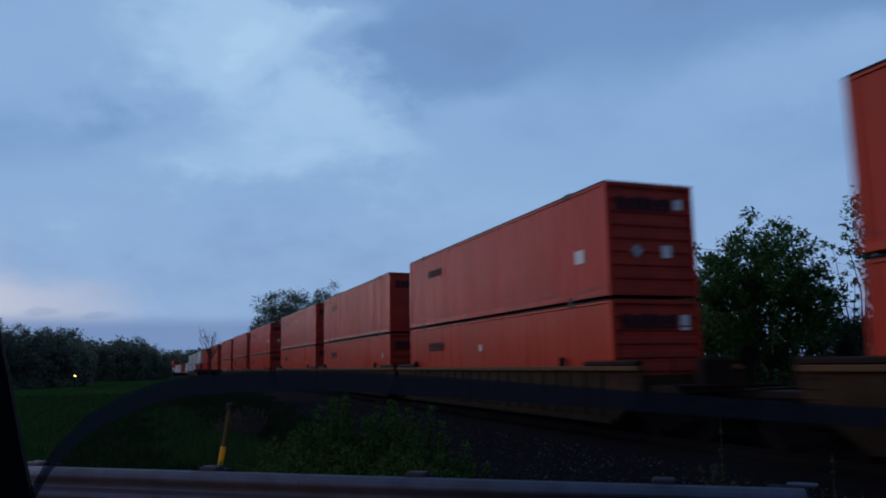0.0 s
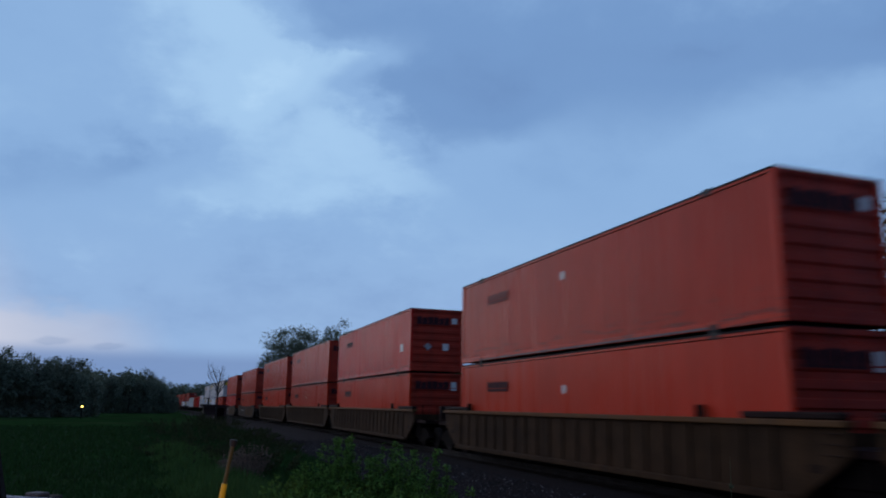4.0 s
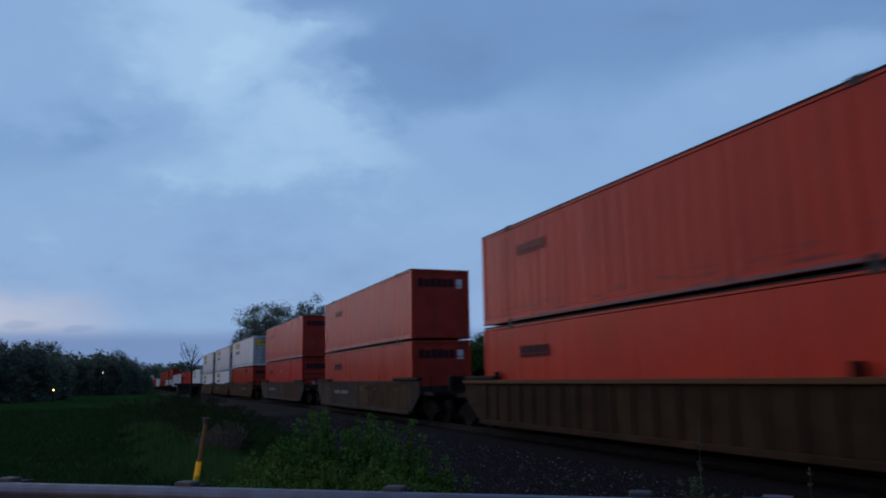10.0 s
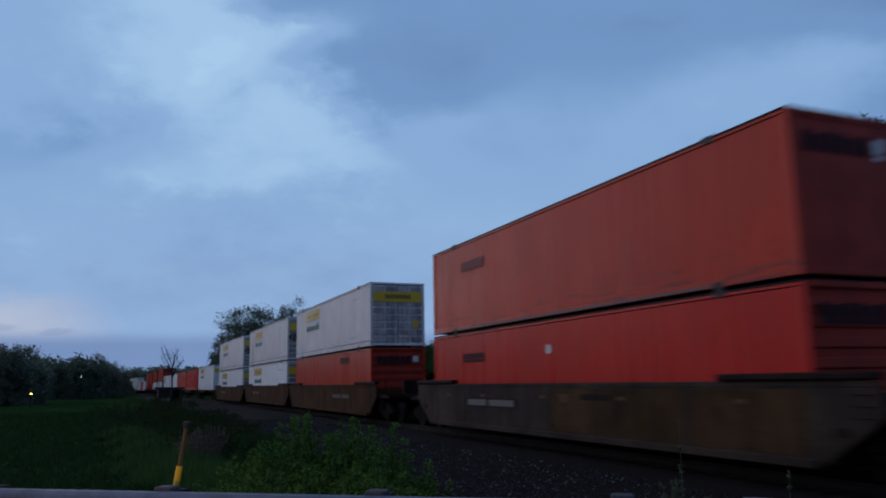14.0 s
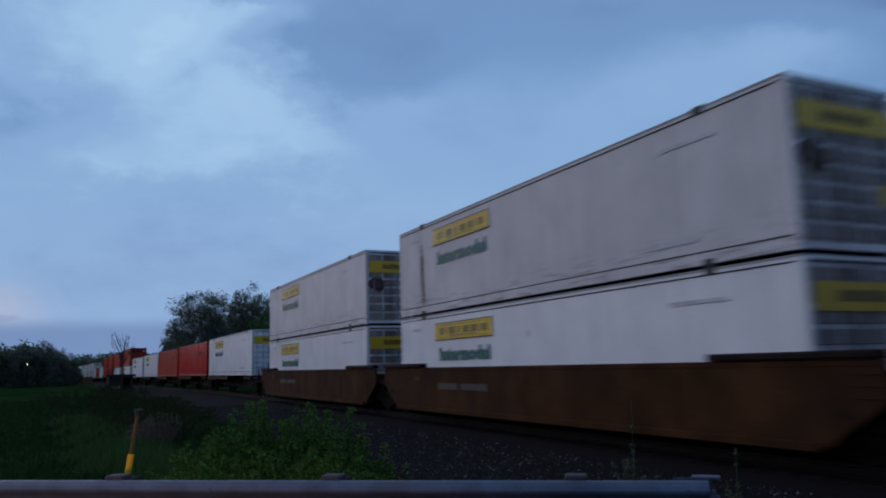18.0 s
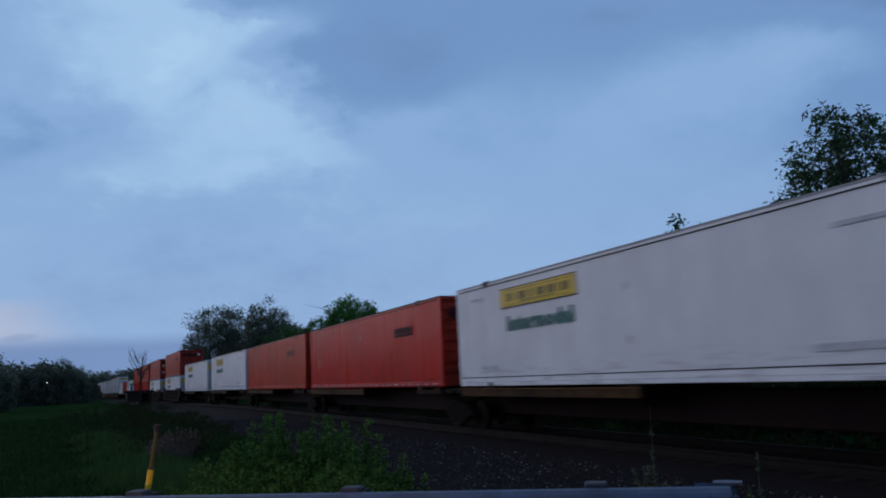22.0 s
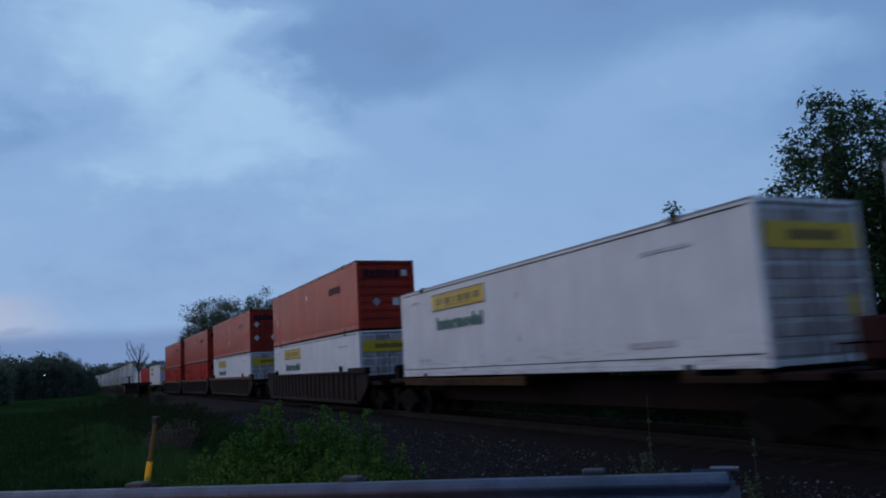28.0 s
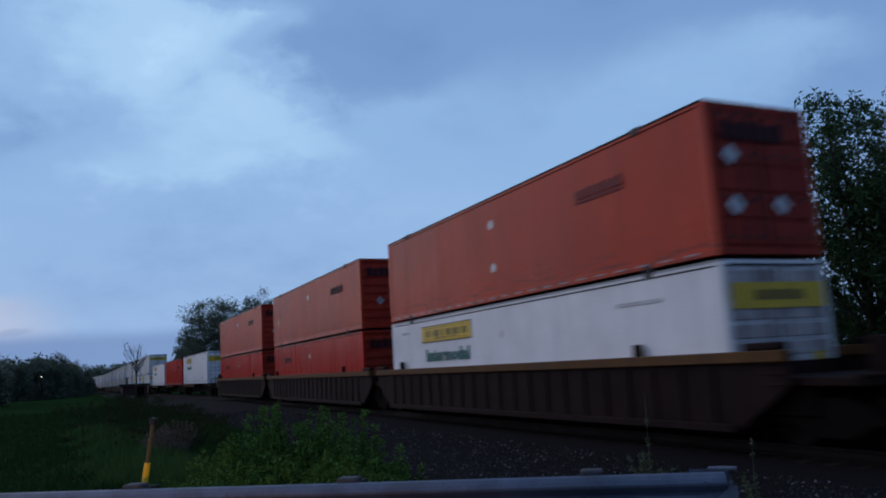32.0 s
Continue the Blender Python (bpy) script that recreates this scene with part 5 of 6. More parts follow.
def build_trees():
    rng = random.Random(4)
    G = "trees beyond the track"
    # tall leafy trees close behind the track
    for az, r, h, w, seed, m, ls, n, per, tr_r, lo, lab in (
            (-54.5, 27.0, 10.4, 6.3, 11, "leaf_dark", 0.085, 620, 46, 0.17, 0.12, "tall leafy tree close behind the railway track"),
            (-43.1, 33.0, 7.7, 6.1, 12, "leaf_green", 0.105, 430, 50, 0.13, 0.22, "broad dark green tree behind the railway track"),
            (-48.7, 31.0, 7.38, 2.4, 13, "leaf_dark", 0.08, 42, 22, 0.08, 0.2, "slender sparse tree behind the railway track"),
            (-35.0, 41.0, 7.1, 6.4, 14, "leaf_light", 0.12, 360, 46, 0.12, 0.12, "bushy green tree behind the railway track"),
            (-38.4, 38.0, 6.5, 5.2, 15, "leaf_light", 0.12, 300, 46, 0.12, 0.12, "bushy green tree behind the railway track")):
        tagged(tree("tree", lab, polar(az, r), h, w, seed, M[m], ls, n, per, tr_r, low=lo, tuft=(0.026, 0.055)), group=G)
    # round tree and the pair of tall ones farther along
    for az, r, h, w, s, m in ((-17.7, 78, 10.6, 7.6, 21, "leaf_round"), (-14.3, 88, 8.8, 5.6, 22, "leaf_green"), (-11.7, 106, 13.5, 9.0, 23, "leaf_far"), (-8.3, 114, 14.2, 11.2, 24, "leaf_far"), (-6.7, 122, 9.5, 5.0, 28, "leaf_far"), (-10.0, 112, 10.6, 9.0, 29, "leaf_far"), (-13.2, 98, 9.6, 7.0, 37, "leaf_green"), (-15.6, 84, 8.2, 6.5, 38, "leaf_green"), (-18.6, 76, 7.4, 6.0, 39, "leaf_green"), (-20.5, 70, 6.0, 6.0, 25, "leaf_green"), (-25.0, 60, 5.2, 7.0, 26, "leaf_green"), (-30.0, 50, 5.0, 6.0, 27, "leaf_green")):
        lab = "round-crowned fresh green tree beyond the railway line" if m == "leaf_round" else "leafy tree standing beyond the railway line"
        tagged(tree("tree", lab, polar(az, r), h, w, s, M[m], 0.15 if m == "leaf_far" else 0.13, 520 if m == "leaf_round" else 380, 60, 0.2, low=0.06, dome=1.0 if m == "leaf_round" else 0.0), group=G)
    for az, r, h, w, s in ((-58.5, 27, 8.5, 6, 31), (-62, 26, 9.0, 6, 32), (-67, 25, 8.0, 6, 33), (-51.5, 34, 4.4, 5, 34), (-46, 40, 4.6, 6, 35), (-40, 46, 4.6, 6, 36)):
        tagged(tree("tree", "dark leafy tree behind the railway track", polar(az, r), h, w, s, M["leaf_dark"], 0.15, 150, 40, 0.15, low=-0.3), group=G)
    # bare tree by the cabin
    rng = random.Random(41)
    t = thing("bare_tree", "small leafless tree beside the signal cabin", "tree")
    p = polar(-3.05, 104)
    t.location = (p.x, p.y, ground_z(p.x, p.y))
    bm = bmesh.new()
    knots = [Vector((0, 0, 0)), Vector((0.1, 0, 2.4)), Vector((0.05, 0, 4.2)), Vector((0.3, 0.1, 5.8)), Vector((0.5, 0.1, 7.1))]
    for k, (a, b) in enumerate(zip(knots, knots[1:])):
        bm_tube(bm, a, b, 0.13 - 0.028 * k, 0.13 - 0.028 * (k + 1), n=6, caps=False)
    for k in range(16):
        a = k * 2.4
        lift = rng.uniform(2.6, 5.0)
        s0 = Vector((0.06, 0, lift))
        out = Vector((math.cos(a), math.sin(a), 0)) * rng.uniform(0.6, 1.8)
        e = s0 + out + Vector((0, 0, rng.uniform(1.2, 2.8)))
        m = s0.lerp(e, 0.5) + out * 0.12
        bm_tube(bm, s0, m, 0.050, 0.034, n=4, caps=False)
        bm_tube(bm, m, e, 0.034, 0.014, n=4, caps=False)
        for _ in range(7):
            q = m.lerp(e, rng.uniform(-0.4, 1))
            bm_tube(bm, q, q + Vector((rng.gauss(0, 0.35), rng.gauss(0, 0.35), rng.uniform(0.2, 0.9))), 0.018, 0.008, n=3, caps=False)
    part("trunk", bm, M["bark"], t, "bare trunk with thin twigs")
    # tree groups over the field
    F = "trees across the meadow"
    spec = [(8.9, 118, 8.0, 7.5), (7.0, 122, 8.2, 7.5), (5.9, 128, 7.0, 5.5), (10.8, 115, 8.4, 8), (13, 112, 8.0, 8), (15.5, 110, 8.6, 9), (18.5, 108, 9, 10), (22, 105, 9, 11), (26, 104, 9, 11),
            (4.2, 186, 8.2, 7), (3.0, 190, 9.0, 8), (1.9, 192, 9.3, 7.5), (0.9, 196, 6.5, 6), (5.4, 180, 7.0, 7), (6.6, 170, 7, 8),
            # the last eight stand mostly hidden, added to block light from far cars
            (0.35, 212, 6.0, 5.5), (0.0, 246, 5.6, 4.5), (1.3, 240, 9.5, 9), (1.0, 275, 10, 9), (1.1, 310, 10.5, 10), (2.1, 255, 9.5, 10), (2.9, 235, 9, 10), (1.9, 345, 11, 11), (2.6, 300, 10, 11), (3.2, 390, 11, 12)]
    for i, (az, r, h, w) in enumerate(spec):
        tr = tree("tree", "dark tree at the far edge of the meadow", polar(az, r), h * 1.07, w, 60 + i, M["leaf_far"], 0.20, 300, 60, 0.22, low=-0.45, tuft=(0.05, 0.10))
        tagged(tr, group=F)
    # wood on the skyline
    vs, fs = [], []
    rng = random.Random(9)
    cen = []
    for i in range(1300):
        az = rng.uniform(-24, 24)
        r = rng.uniform(470, 560)
        p = polar(az, r)
        cen.append((p + Vector((0, 0, rng.random() ** 0.6 * (10.6 + 2.2 * noise.noise(Vector((az * 0.7, 0, 3))) - 0.35 * min(az, 0.0)))), 2.6))
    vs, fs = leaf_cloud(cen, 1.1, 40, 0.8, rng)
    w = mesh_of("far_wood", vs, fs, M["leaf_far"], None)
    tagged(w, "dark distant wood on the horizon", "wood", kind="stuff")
    # hidden wood added west of the far track, to shade the far cars
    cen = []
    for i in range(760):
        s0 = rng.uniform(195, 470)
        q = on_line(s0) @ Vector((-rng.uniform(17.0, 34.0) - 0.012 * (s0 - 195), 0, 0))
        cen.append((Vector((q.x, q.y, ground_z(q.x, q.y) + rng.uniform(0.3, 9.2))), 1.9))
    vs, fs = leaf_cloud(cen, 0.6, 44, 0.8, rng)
    tagged(mesh_of("hidden_shade_wood", vs, fs, M["leaf_far"], None), "hidden wood added beside the far track to shade the cars", "wood", kind="stuff")


build_trees()


def stalk_bush(name, label, at, height, width, seed, leaf, n_stalk, leaf_size, per, category="bush", group="", straw=False, base=None):
    """A clump of leafy stalks rising from the ground."""
    rng = random.Random(seed)
    t = thing(name, label, category, group)
    t.location = (at[0], at[1], (ground_z(at[0], at[1]) if base is None else base) - 0.03)
    bm = bmesh.new()
    cen = []
    for i in range(n_stalk):
        a, r = rng.uniform(0, 6.283), rng.random() ** 0.6 * width / 2
        b = Vector((math.cos(a) * r, math.sin(a) * r, 0))
        hh = height * rng.uniform(0.42, 1.0) * (1.0 - 0.35 * (2 * r / width) ** 2)
        tip = b * 1.25 + Vector((rng.uniform(-0.1, 0.1), rng.uniform(-0.1, 0.1), hh))
        bm_tube(bm, b, tip, 0.008, 0.003, n=4, caps=False)
        k = max(3, int(hh / 0.13))
        for j in range(k):
            f = (j + 0.6) / k
            cen.append((b.lerp(tip, f), 0.088 * (1.15 - 0.72 * f)))
    tagged(part("stem_tuft", bm, M["straw"] if straw else M["leaf_olive"], t), kind="stuff")
    v, f = leaf_cloud(cen, leaf_size, per, 1.0, rng)
    tagged(mesh_of("foliage", v, f, leaf, t), kind="stuff")
    return t


def gravel_weed(at, height, fan, seed, group):
    """One tall stalk over a fan of shorter leafy ones."""
    rng = random.Random(seed)
    t = thing("tall_weed", "tall thin weed over a leafy tuft in the gravel", "weed", group)
    t.location = (at[0], at[1], -0.33)
    bm = bmesh.new()
    cen = []
    for k in range(fan + 1):
        a = k * 2.4 + rng.uniform(-0.4, 0.4)
        hh = height if k == 0 else height * rng.uniform(0.24, 0.58)
        out = 0.05 if k == 0 else rng.uniform(0.14, 0.42)
        mid = Vector((math.cos(a) * out * 0.35, math.sin(a) * out * 0.35, hh * 0.5))
        tip = Vector((math.cos(a) * out, math.sin(a) * out, hh))
        bm_tube(bm, (0, 0, 0), mid, 0.007, 0.005, n=4, caps=False)
        bm_tube(bm, mid, tip, 0.005, 0.002, n=4, caps=False)
        for j in range(int(hh / 0.055)):
            f = (j + rng.random()) * 0.055 / hh
            b = mid * (2 * f) if f < 0.5 else mid.lerp(tip, 2 * f - 1)
            if k or rng.random() < 0.75 - 0.45 * f:
                cen.append((b, 0.050 * (1.3 - f) if k else 0.014 + 0.05 * (1 - f) ** 2))
    tagged(part("stem_tuft", bm, M["weed_pale"], t), kind="stuff")
    v, f = leaf_cloud(cen, 0.026, 12, 1.0, rng)
    tagged(mesh_of("foliage", v, f, M["weed_pale"], t), kind="stuff")


def build_bushes():
    G = "weeds along the track"
    spots = [(-8.6, 12.8, 1.05, 1.1), (-10.2, 12.4, 1.35, 1.0), (-11.6, 12.2, 1.55, 0.9), (-12.6, 12.0, 1.62, 0.8), (-14.2, 12.6, 1.25, 1.0), (-15.6, 11.9, 1.50, 0.9), (-16.7, 11.6, 1.62, 0.9), (-18.0, 11.4, 1.45, 1.0), (-19.4, 11.2, 1.15, 1.0), (-20.6, 10.8, 0.85, 0.8),
             (-8.0, 11.0, 0.80, 0.9), (-9.8, 10.5, 1.00, 1.0), (-11.8, 10.2, 1.10, 1.0), (-13.6, 10.0, 0.90, 1.0), (-15.6, 9.9, 1.10, 1.0), (-17.4, 9.8, 1.05, 0.9), (-19.2, 9.6, 0.80, 0.9), (-6.4, 12.0, 0.50, 1.1), (-5.0, 11.0, 0.36, 1.0), (-2.6, 12.5, 0.30, 1.2), (-4.9, 9.0, 0.50, 0.9), (-6.2, 9.5, 0.58, 0.9), (-0.9, 10.4, 0.36, 1.1)]
    for i, (az, r, h, w) in enumerate(spots):
        stalk_bush("weed_bush", "green leafy weed clump beside the railway ballast", polar(az, r), h * 1.05, w * 1.1, 200 + i, M["leaf_bush"], 40, 0.031, 20, group=G)
    for i, (az, r, h, w) in enumerate([(-5.1, 21.5, 0.88, 1.0), (-5.9, 23.5, 0.92, 1.0), (-4.6, 22.6, 0.70, 0.9)]):
        stalk_bush("dry_brush", "pale brown dry brush among the weeds", polar(az, r), h, w, 300 + i, M["straw"], 74, 0.036, 5, group=G, straw=True)
    # the last five clumps are added to darken the far ballast shoulder
    for i, (az, r, h, w) in enumerate([(-1.6, 31, 0.50, 3.4), (-3.2, 27, 0.55, 3.0), (-4.6, 29, 0.6, 3.0), (-2.2, 40, 0.6, 4), (-3.6, 46, 0.7, 4), (-1.2, 52, 0.9, 5), (-2.8, 62, 1.0, 5), (-3.6, 80, 1.0, 5), (-2.4, 98, 1.2, 5), (-0.4, 70, 0.9, 6), (-5.6, 24, 0.8, 2.6), (-6.6, 38, 0.36, 3.0), (-6.2, 43, 0.40, 3.4), (-5.4, 49, 0.42, 3.6), (-4.9, 56, 0.5, 4.0), (-7.2, 33, 0.30, 2.4)]):
        stalk_bush("dark_brush", "dark olive brush between meadow and track", polar(az, r), h, w, 330 + i, M["leaf_olive"], 70, 0.055, 9, group=G)
    for i, (az, r, h, fan) in enumerate([(-39.5, 9.2, 1.52, 16), (-40.9, 9.4, 0.70, 9), (-38.6, 9.5, 0.55, 7), (-46.3, 9.6, 0.95, 3), (-45.0, 9.5, 0.45, 5), (-43.4, 9.6, 0.40, 5)]):
        gravel_weed(polar(az, r), h, fan, 360 + i, G)


build_bushes()


def build_hedge():
    """Rank growth behind the track, dark under the trees."""
    rng = random.Random(31)
    for i in range(26):
        y = 4 + i * 2.6
        x = 17.2 + rng.uniform(-0.4, 1.2)
        # low row added to stand for the darkness seen beneath the cars
        if y > 9:
            stalk_bush("hedge_bush", "low dark bush added behind the track to darken the under-car gap", (x - 2.3, y + 1.2), rng.uniform(0.6, 1.0), 2.9, 560 + i, M["leaf_olive"], 60, 0.085, 8, group="bushes behind the track")
        stalk_bush("hedge_bush", "dark rank bush behind the railway track", (x, y), rng.uniform(1.3, 2.4), 3.2, 500 + i, M["leaf_olive"], 60, 0.10, 8, group="bushes behind the track")


build_hedge()


def build_meadow_grass():
    """Grass blades: dense near the road, thinner farther out."""
    rng = random.Random(5)
    verts, faces = [], []
    for _ in range(52000):
        az = rng.uniform(-22, 16)
        r = 8.2 + 60 * rng.random() ** 1.9
        p = polar(az, r)
        if p.x > 5.0:
            continue
        g = ground_z(p.x, p.y)
        h = rng.uniform(0.05, 0.16) * (1 + 0.012 * r)
        w = 0.010 + 0.0011 * r
        a = rng.uniform(0, 3.1416)
        dx, dy = math.cos(a) * w, math.sin(a) * w
        lx, ly = rng.gauss(0, 0.07), rng.gauss(0, 0.07)
        i = len(verts)
        verts += [(p.x - dx, p.y - dy, g - 0.02), (p.x + dx, p.y + dy, g - 0.02), (p.x + lx, p.y + ly, g + h)]
        faces.append((i, i + 1, i + 2))
    ob = mesh_of("meadow_grass", verts, faces, M["grass"], None)
    tagged(ob, "long green meadow grass", "grass", kind="stuff")


build_meadow_grass()


def build_long_grass():
    """Paler humps of uncut grass between the meadow and the brush."""
    rng = random.Random(15)
    verts, faces = [], []
    humps = [(-4.0, 17.5, 1.1), (-5.6, 16.5, 1.0), (-6.8, 15.2, 0.8), (-3.2, 20.0, 1.3), (-2.4, 24.0, 1.2), (-0.5, 31.0, 1.1), (-1.1, 27.0, 0.9)]
    for az, r, wide in humps:
        c = polar(az, r)
        for _ in range(1500):
            a, d = rng.uniform(0, 6.283), rng.random() ** 0.5
            x, y = c.x + math.cos(a) * d * wide, c.y + math.sin(a) * d * wide * 1.3
            g = ground_z(x, y)
            h = rng.uniform(0.25, 0.55) * (1.1 - 0.7 * d * d)
            w = 0.008 + 0.0009 * r
            b = rng.uniform(0, 3.1416)
            dx, dy = math.cos(b) * w, math.sin(b) * w
            lx, ly = rng.gauss(0, 0.13), rng.gauss(0, 0.13)
            i = len(verts)
            verts += [(x - dx, y - dy, g - 0.02), (x + dx, y + dy, g - 0.02), (x + lx, y + ly, g + h)]
            faces.append((i, i + 1, i + 2))
    tagged(mesh_of("long_grass", verts, faces, M["leaf_long"], None), "pale green uncut grass by the meadow's edge", "grass", kind="stuff")


build_long_grass()


def build_house_lights():
    for az, el, r, m, lab, name in ((2.72, 0.70, 183.0, "lamp_white", "small white yard lamp glowing among far trees", "yard_lamp"), (5.62, -0.40, 108.0, "lamp_amber", "small amber yard lamp glowing under far trees", "yard_lamp")):
        p = polar(az, r - 3)
        z = 1.67 + math.tan(radians(el)) * r
        t = thing(name, lab, "lamp", "yard lamps")
        t.location = (p.x, p.y, 0)
        part("pole", bm_tube(bmesh.new(), (0, 0, -0.5), (0, 0, z), 0.05, n=6), M["iron"], t)
        bm = bmesh.new()
        bmesh.ops.create_icosphere(bm, subdivisions=2, radius=0.06 if m == "lamp_white" else 0.10)
        for v in bm.verts:
            v.co.z = v.co.z * 0.8 + z + 0.1
        part("bulb", bm, M[m], t, "glowing bulb")


build_house_lights()


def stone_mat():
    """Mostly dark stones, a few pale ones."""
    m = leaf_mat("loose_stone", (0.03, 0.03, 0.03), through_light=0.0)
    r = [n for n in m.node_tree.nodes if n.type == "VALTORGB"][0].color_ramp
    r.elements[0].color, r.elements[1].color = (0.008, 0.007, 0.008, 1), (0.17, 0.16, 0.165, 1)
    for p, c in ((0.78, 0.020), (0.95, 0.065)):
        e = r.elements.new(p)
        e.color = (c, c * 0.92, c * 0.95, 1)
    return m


def build_stones():
    """Loose ballast stones on the near shoulder and gravel apron."""
    rng = random.Random(8)
    verts, faces = [], []
    base = [(1, 0, 0), (0, 1, 0), (-1, 0, 0), (0, -1, 0), (0, 0, 0.8), (0, 0, -0.5)]
    tri = [(0, 1, 4), (1, 2, 4), (2, 3, 4), (3, 0, 4), (1, 0, 5), (2, 1, 5), (3, 2, 5), (0, 3, 5)]
    prof = [(-6.4, -0.62), (-5.9, -0.30), (-3.4, -0.34), (-1.75, -0.19)]
    for _ in range(42000):
        s = 3.0 + 42 * rng.random() ** 1.7
        lx = -6.3 + 4.1 * rng.random() ** 1.15
        for (xa, za), (xb, zb) in zip(prof, prof[1:]):
            if xa <= lx <= xb:
                z = za + (zb - za) * (lx - xa) / (xb - xa)
        q = on_line(s) @ Vector((lx, 0, z))
        r = rng.uniform(0.012, 0.034) * (1 + s * 0.008)
        a, i = rng.uniform(0, 6.28), len(verts)
        ca, sa = math.cos(a), math.sin(a)
        k = [rng.uniform(0.6, 1.3) for _ in range(6)]
        for (bx, by, bz), m in zip(base, k):
            verts.append((q.x + (bx * ca - by * sa) * r * m, q.y + (bx * sa + by * ca) * r * m, q.z + bz * r * m))
        faces += [(i + p, i + t, i + v) for p, t, v in tri]
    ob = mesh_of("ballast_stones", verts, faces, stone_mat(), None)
    tagged(ob, "loose grey crushed stones of the ballast", "gravel", kind="stuff")


build_stones()


def build_ties():
    bed = bpy.data.objects["ballast_bed"]
    first = None
    for k in range(180):
        m = on_line(-12 + k * 0.52)
        if first is None:
            first = part("tie", bm_box(bmesh.new(), -1.3, 1.3, -0.115, 0.115, -0.30, -0.182, 0.01), M["tie"], bed)
            ob = first
        else:
            ob = share(first, bed, (0, 0, 0))
        ob.matrix_basis = m


build_ties()


# ---------------------------------------------------------------- the parked car round the camera
def build_car_window():
    """Lowering side window of the parked car, and the door pillar in front of it."""
    w = thing("car_window", "tinted car side window lowering out of view", "car window")
    eye = Vector((0, 0, 1.67))
    f, r, u = Vector((math.sin(radians(20)), math.cos(radians(20)), 0)), Vector((math.cos(radians(20)), -math.sin(radians(20)), 0)), Vector((0, 0, 1))
    d = 0.62
    # outline of the pane across and up, front corner rounded
    top = [(-0.40, -0.40), (-0.335, -0.12), (-0.326, -0.094), (-0.310, -0.064), (-0.285, -0.038), (-0.258, -0.023), (-0.231, -0.013), (-0.205, -0.008), (-0.154, -0.005), (-0.085, -0.006), (0.006, -0.012), (0.097, -0.020), (0.187, -0.028), (0.353, -0.042), (0.62, -0.072)]
    bm = bmesh.new()
    rows = []
    for a, b in top:
        rows.append([bm.verts.new(r * a + u * b), bm.verts.new(r * a + u * -0.75)])
    for p, q in zip(rows, rows[1:]):
        bm.faces.new((p[0], q[0], q[1], p[1]))
    w.location = eye + f * d
    pane = part("pane", bm, glass_mat("tinted_glass", (0.50, 0.51, 0.55), 0.012), w, "tinted glass pane")
    pane.visible_shadow = False
    bm = bmesh.new()
    rows = []
    for a, b in top:
        rows.append([bm.verts.new(r * a + u * (b + 0.002) - f * 0.004), bm.verts.new(r * a + u * (b - 0.014) - f * 0.004)])
    for p, q in zip(rows, rows[1:]):
        bm.faces.new((p[0], q[0], q[1], p[1]))
    edge = part("ground_edge", bm, glass_mat("ground_glass_edge", (0.20, 0.21, 0.26), 0.15), w, "grey ground edge of the glass")
    edge.visible_shadow = False
    # the door below, with its pillar
    p = thing("parked_car", "dark parked car with its side window lowered", "car")
    p.location = (eye.x + f.x * 0.60, eye.y + f.y * 0.60, 0)
    z0 = eye.z
    bm = bmesh.new()
    pts = [(-0.37, 0.10), (-0.355, 0.043), (-0.350, 0.030), (-0.339, -0.010), (-0.327, -0.057), (-0.315, -0.099), (-0.308, -0.141), (-0.29, -0.46), (-0.44, -0.46), (-0.50, 0.10)]
    a = [bm.verts.new(r * x + u * (z + z0)) for x, z in pts]
    b = [bm.verts.new(r * (x - 0.02) + u * (z + z0) + f * 0.04) for x, z in pts]
    for i in range(len(pts)):
        j = (i + 1) % len(pts)
        bm.faces.new((a[i], a[j], b[j], b[i]))
    bm.faces.new(a)
    bm.faces.new(b)
    part("pillar", bm, M["black_trim"], p)
    prof = [(0.02, 1.22), (-0.03, 1.20), (-0.06, 1.0), (-0.05, 0.6), (0.0, 0.30), (0.10, 0.28), (0.14, 0.6), (0.15, 1.0), (0.10, 1.20)]
    bm = bmesh.new()
    ends = []
    for x in (-0.50, 0.72):
        ends.append([bm.verts.new(r * x + f * d0 + u * zz) for d0, zz in prof])
    for i in range(len(prof)):
        j = (i + 1) % len(prof)
        bm.faces.new((ends[0][i], ends[0][j], ends[1][j], ends[1][i]))
    bm.faces.new(ends[0])
    bm.faces.new(ends[1])
    part("door_panel", bm, M["black_trim"], p)
    bm = bmesh.new()
    bm_box(bm, -0.1, 0.1, -0.02, 0.02, 0.92, 0.97, 0.012)
    bmesh.ops.rotate(bm, verts=bm.verts, cent=(0, 0, 0), matrix=Matrix.Rotation(radians(-20), 3, "Z"))
    bmesh.ops.translate(bm, verts=bm.verts, vec=r * 0.5 + f * 0.17)
    part("door_handle", bm, M["post_black"], p)
    # the rest of the car: x runs towards its tail, y out through the door
    turn = Matrix.Rotation(radians(-20), 4, "Z")

    def car_part(name, bm, material, label=""):
        ob = part(name, bm, material, p, label)
        ob.matrix_local = Matrix.Translation((-f.x * 0.60, -f.y * 0.60, 0)) @ turn
        return ob

    paint = mat("dark_car_paint", (0.012, 0.013, 0.016), 0.25, spread=0.1, scale=3, spec=0.6)
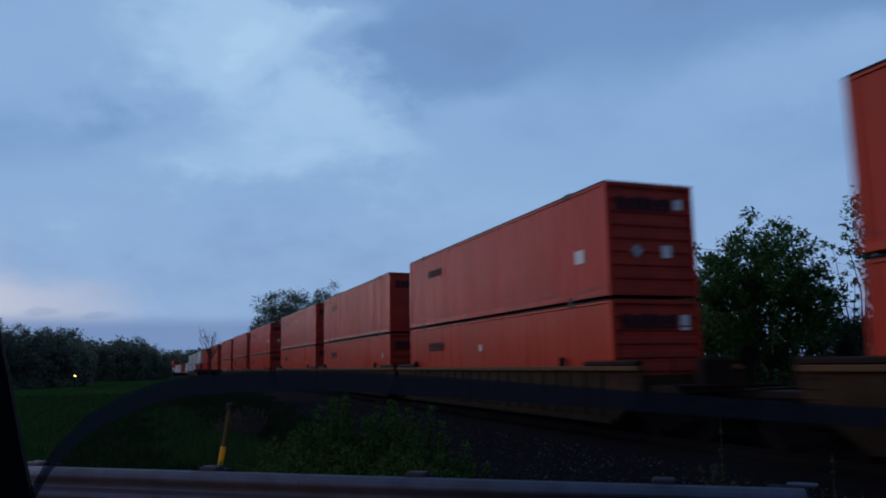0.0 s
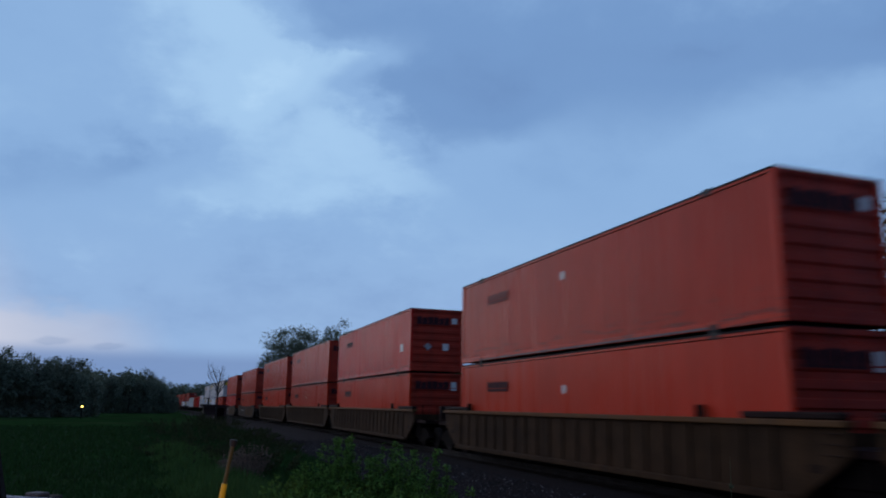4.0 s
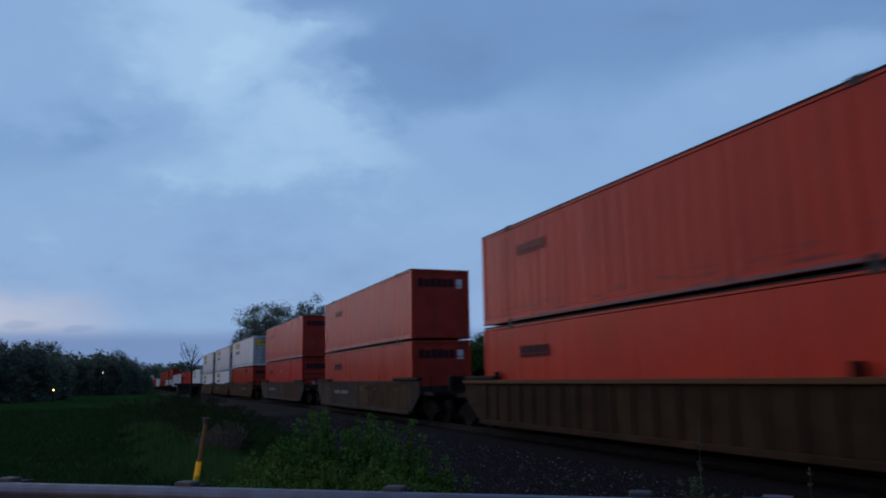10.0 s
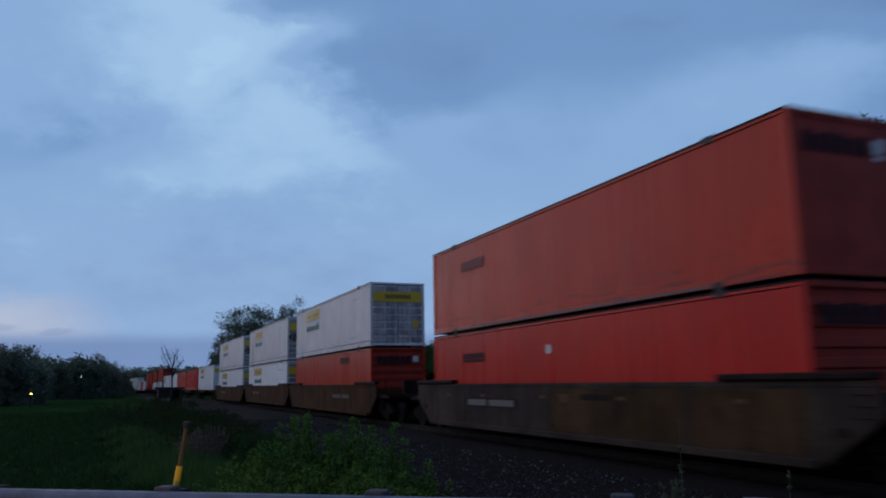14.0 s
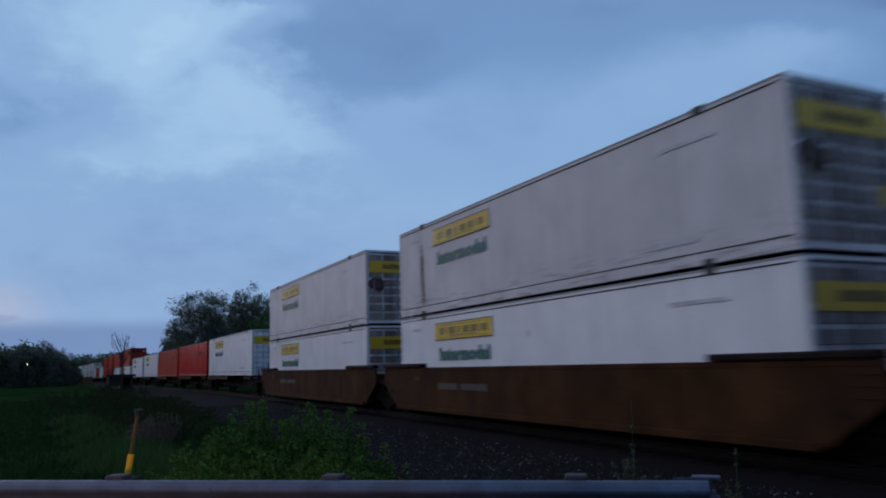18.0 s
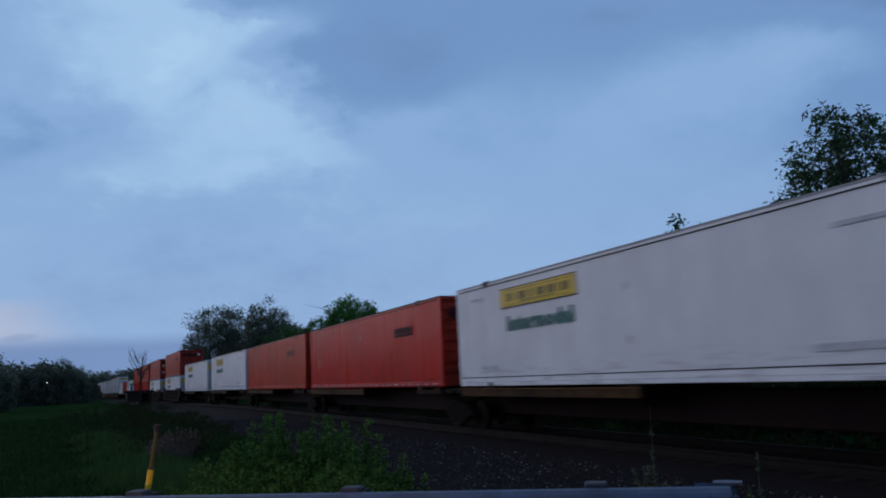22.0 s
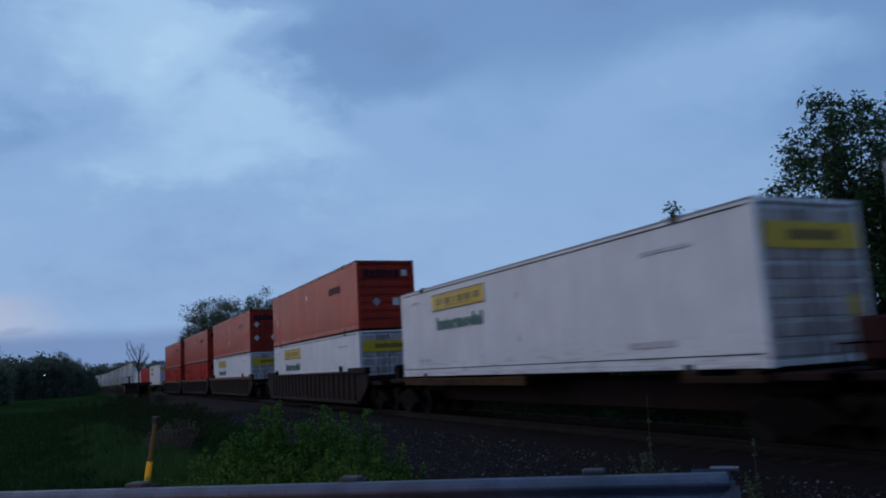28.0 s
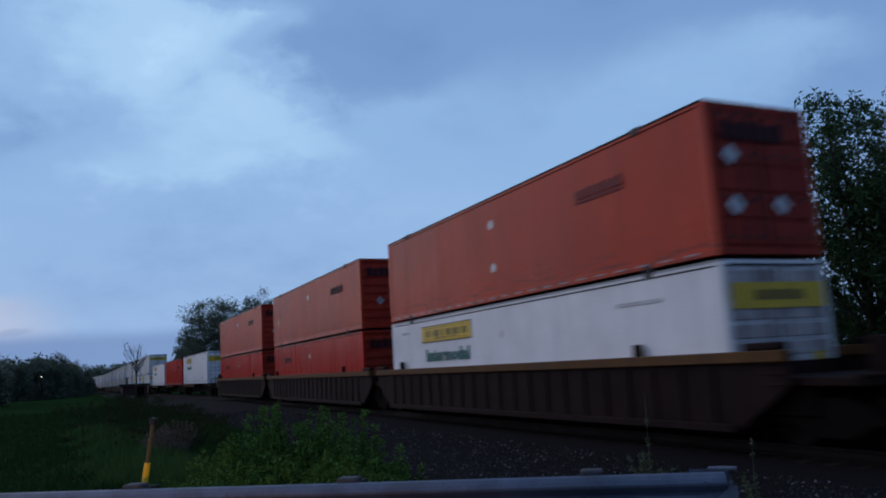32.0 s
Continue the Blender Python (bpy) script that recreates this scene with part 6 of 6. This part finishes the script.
    side = [(-2.50, 0.42), (-2.56, 0.62), (-2.46, 0.86), (-1.90, 0.98), (-1.15, 1.06), (-0.62, 1.18), (2.20, 1.20), (2.42, 1.10), (2.48, 0.62), (2.40, 0.40)]
    bm = bmesh.new()
    a = [bm.verts.new((x, -1.08, z)) for x, z in side]
    b = [bm.verts.new((x, 0.52, z)) for x, z in side]
    for i in range(len(side)):
        j = (i + 1) % len(side)
        bm.faces.new((a[i], a[j], b[j], b[i]))
    bm.faces.new(a)
    bm.faces.new(b)
    car_part("body", bm, paint)
    for name, pts in (("front_wing", side[:5] + [(-0.62, 1.14), (-0.54, 0.42)]), ("rear_wing", [(0.76, 0.42), (0.76, 1.18)] + side[6:])):
        bm = bmesh.new()
        a = [bm.verts.new((x * 0.995, 0.525, z)) for x, z in pts]
        b = [bm.verts.new((x * 0.985, 0.72, z)) for x, z in pts]
        for i in range(len(pts)):
            j = (i + 1) % len(pts)
            bm.faces.new((a[i], a[j], b[j], b[i]))
        bm.faces.new(a)
        bm.faces.new(b)
        car_part(name, bm, paint)
    car_part("roof", bm_box(bmesh.new(), -0.45, 2.20, -0.98, 0.60, 2.16, 2.23, 0.03), paint)
    for q0, q1 in (((-0.9, -1.02, 1.15), (-0.42, -0.94, 2.17)), ((0.86, 0.64, 1.18), (0.84, 0.56, 2.17)), ((2.28, 0.64, 1.18), (2.12, 0.54, 2.17)), ((2.28, -1.02, 1.18), (2.12, -0.92, 2.17)), ((0.86, -1.02, 1.18), (0.84, -0.94, 2.17))):
        car_part("pillar", bm_tube(bmesh.new(), q0, q1, 0.05, n=8), M["black_trim"])
    for x in (-1.62, 1.52):
        for y in (-1.0, 0.64):
            bm = bmesh.new()
            bm_tube(bm, (x, y - 0.11, 0.47), (x, y + 0.11, 0.47), 0.345, n=24)
            tyre = car_part("wheel", bm, M["post_black"], "black tyre on a steel rim")
            bm = bmesh.new()
            bm_tube(bm, (x, y - 0.118, 0.47), (x, y + 0.118, 0.47), 0.21, n=16)
            part("rim", bm, M["galv"], tyre)
    car_part("side_marker", bm_box(bmesh.new(), -2.40, -2.26, 0.715, 0.742, 0.50, 0.55, 0.008), glow_mat("amber_marker_glow", (1.0, 0.42, 0.10), 2.0), "glowing amber side marker lamp")
    return w


CAR_WINDOW = build_car_window()


# ---------------------------------------------------------------- everything that moves
def motions():
    for ob, mid, z in TRAIN:
        rows = []
        for k in range(17):
            t = k * 2.0
            rows.append((t, on_line(mid - SPEED * t, z)))
        walk(ob, rows)
    w = CAR_WINDOW
    a = Matrix.Translation(w.location)
    low = Matrix.Translation(w.location + Vector((0, 0, -0.36)))
    part_way = [(t, Matrix.Translation(w.location + Vector((0, 0, d)))) for t, d in ((1.6, 0.0), (1.95, 0.0), (2.03, -0.012), (2.1, -0.14))]
    walk(w, [(0.0, a)] + part_way + [(2.2, low), (32.0, low)])


motions()
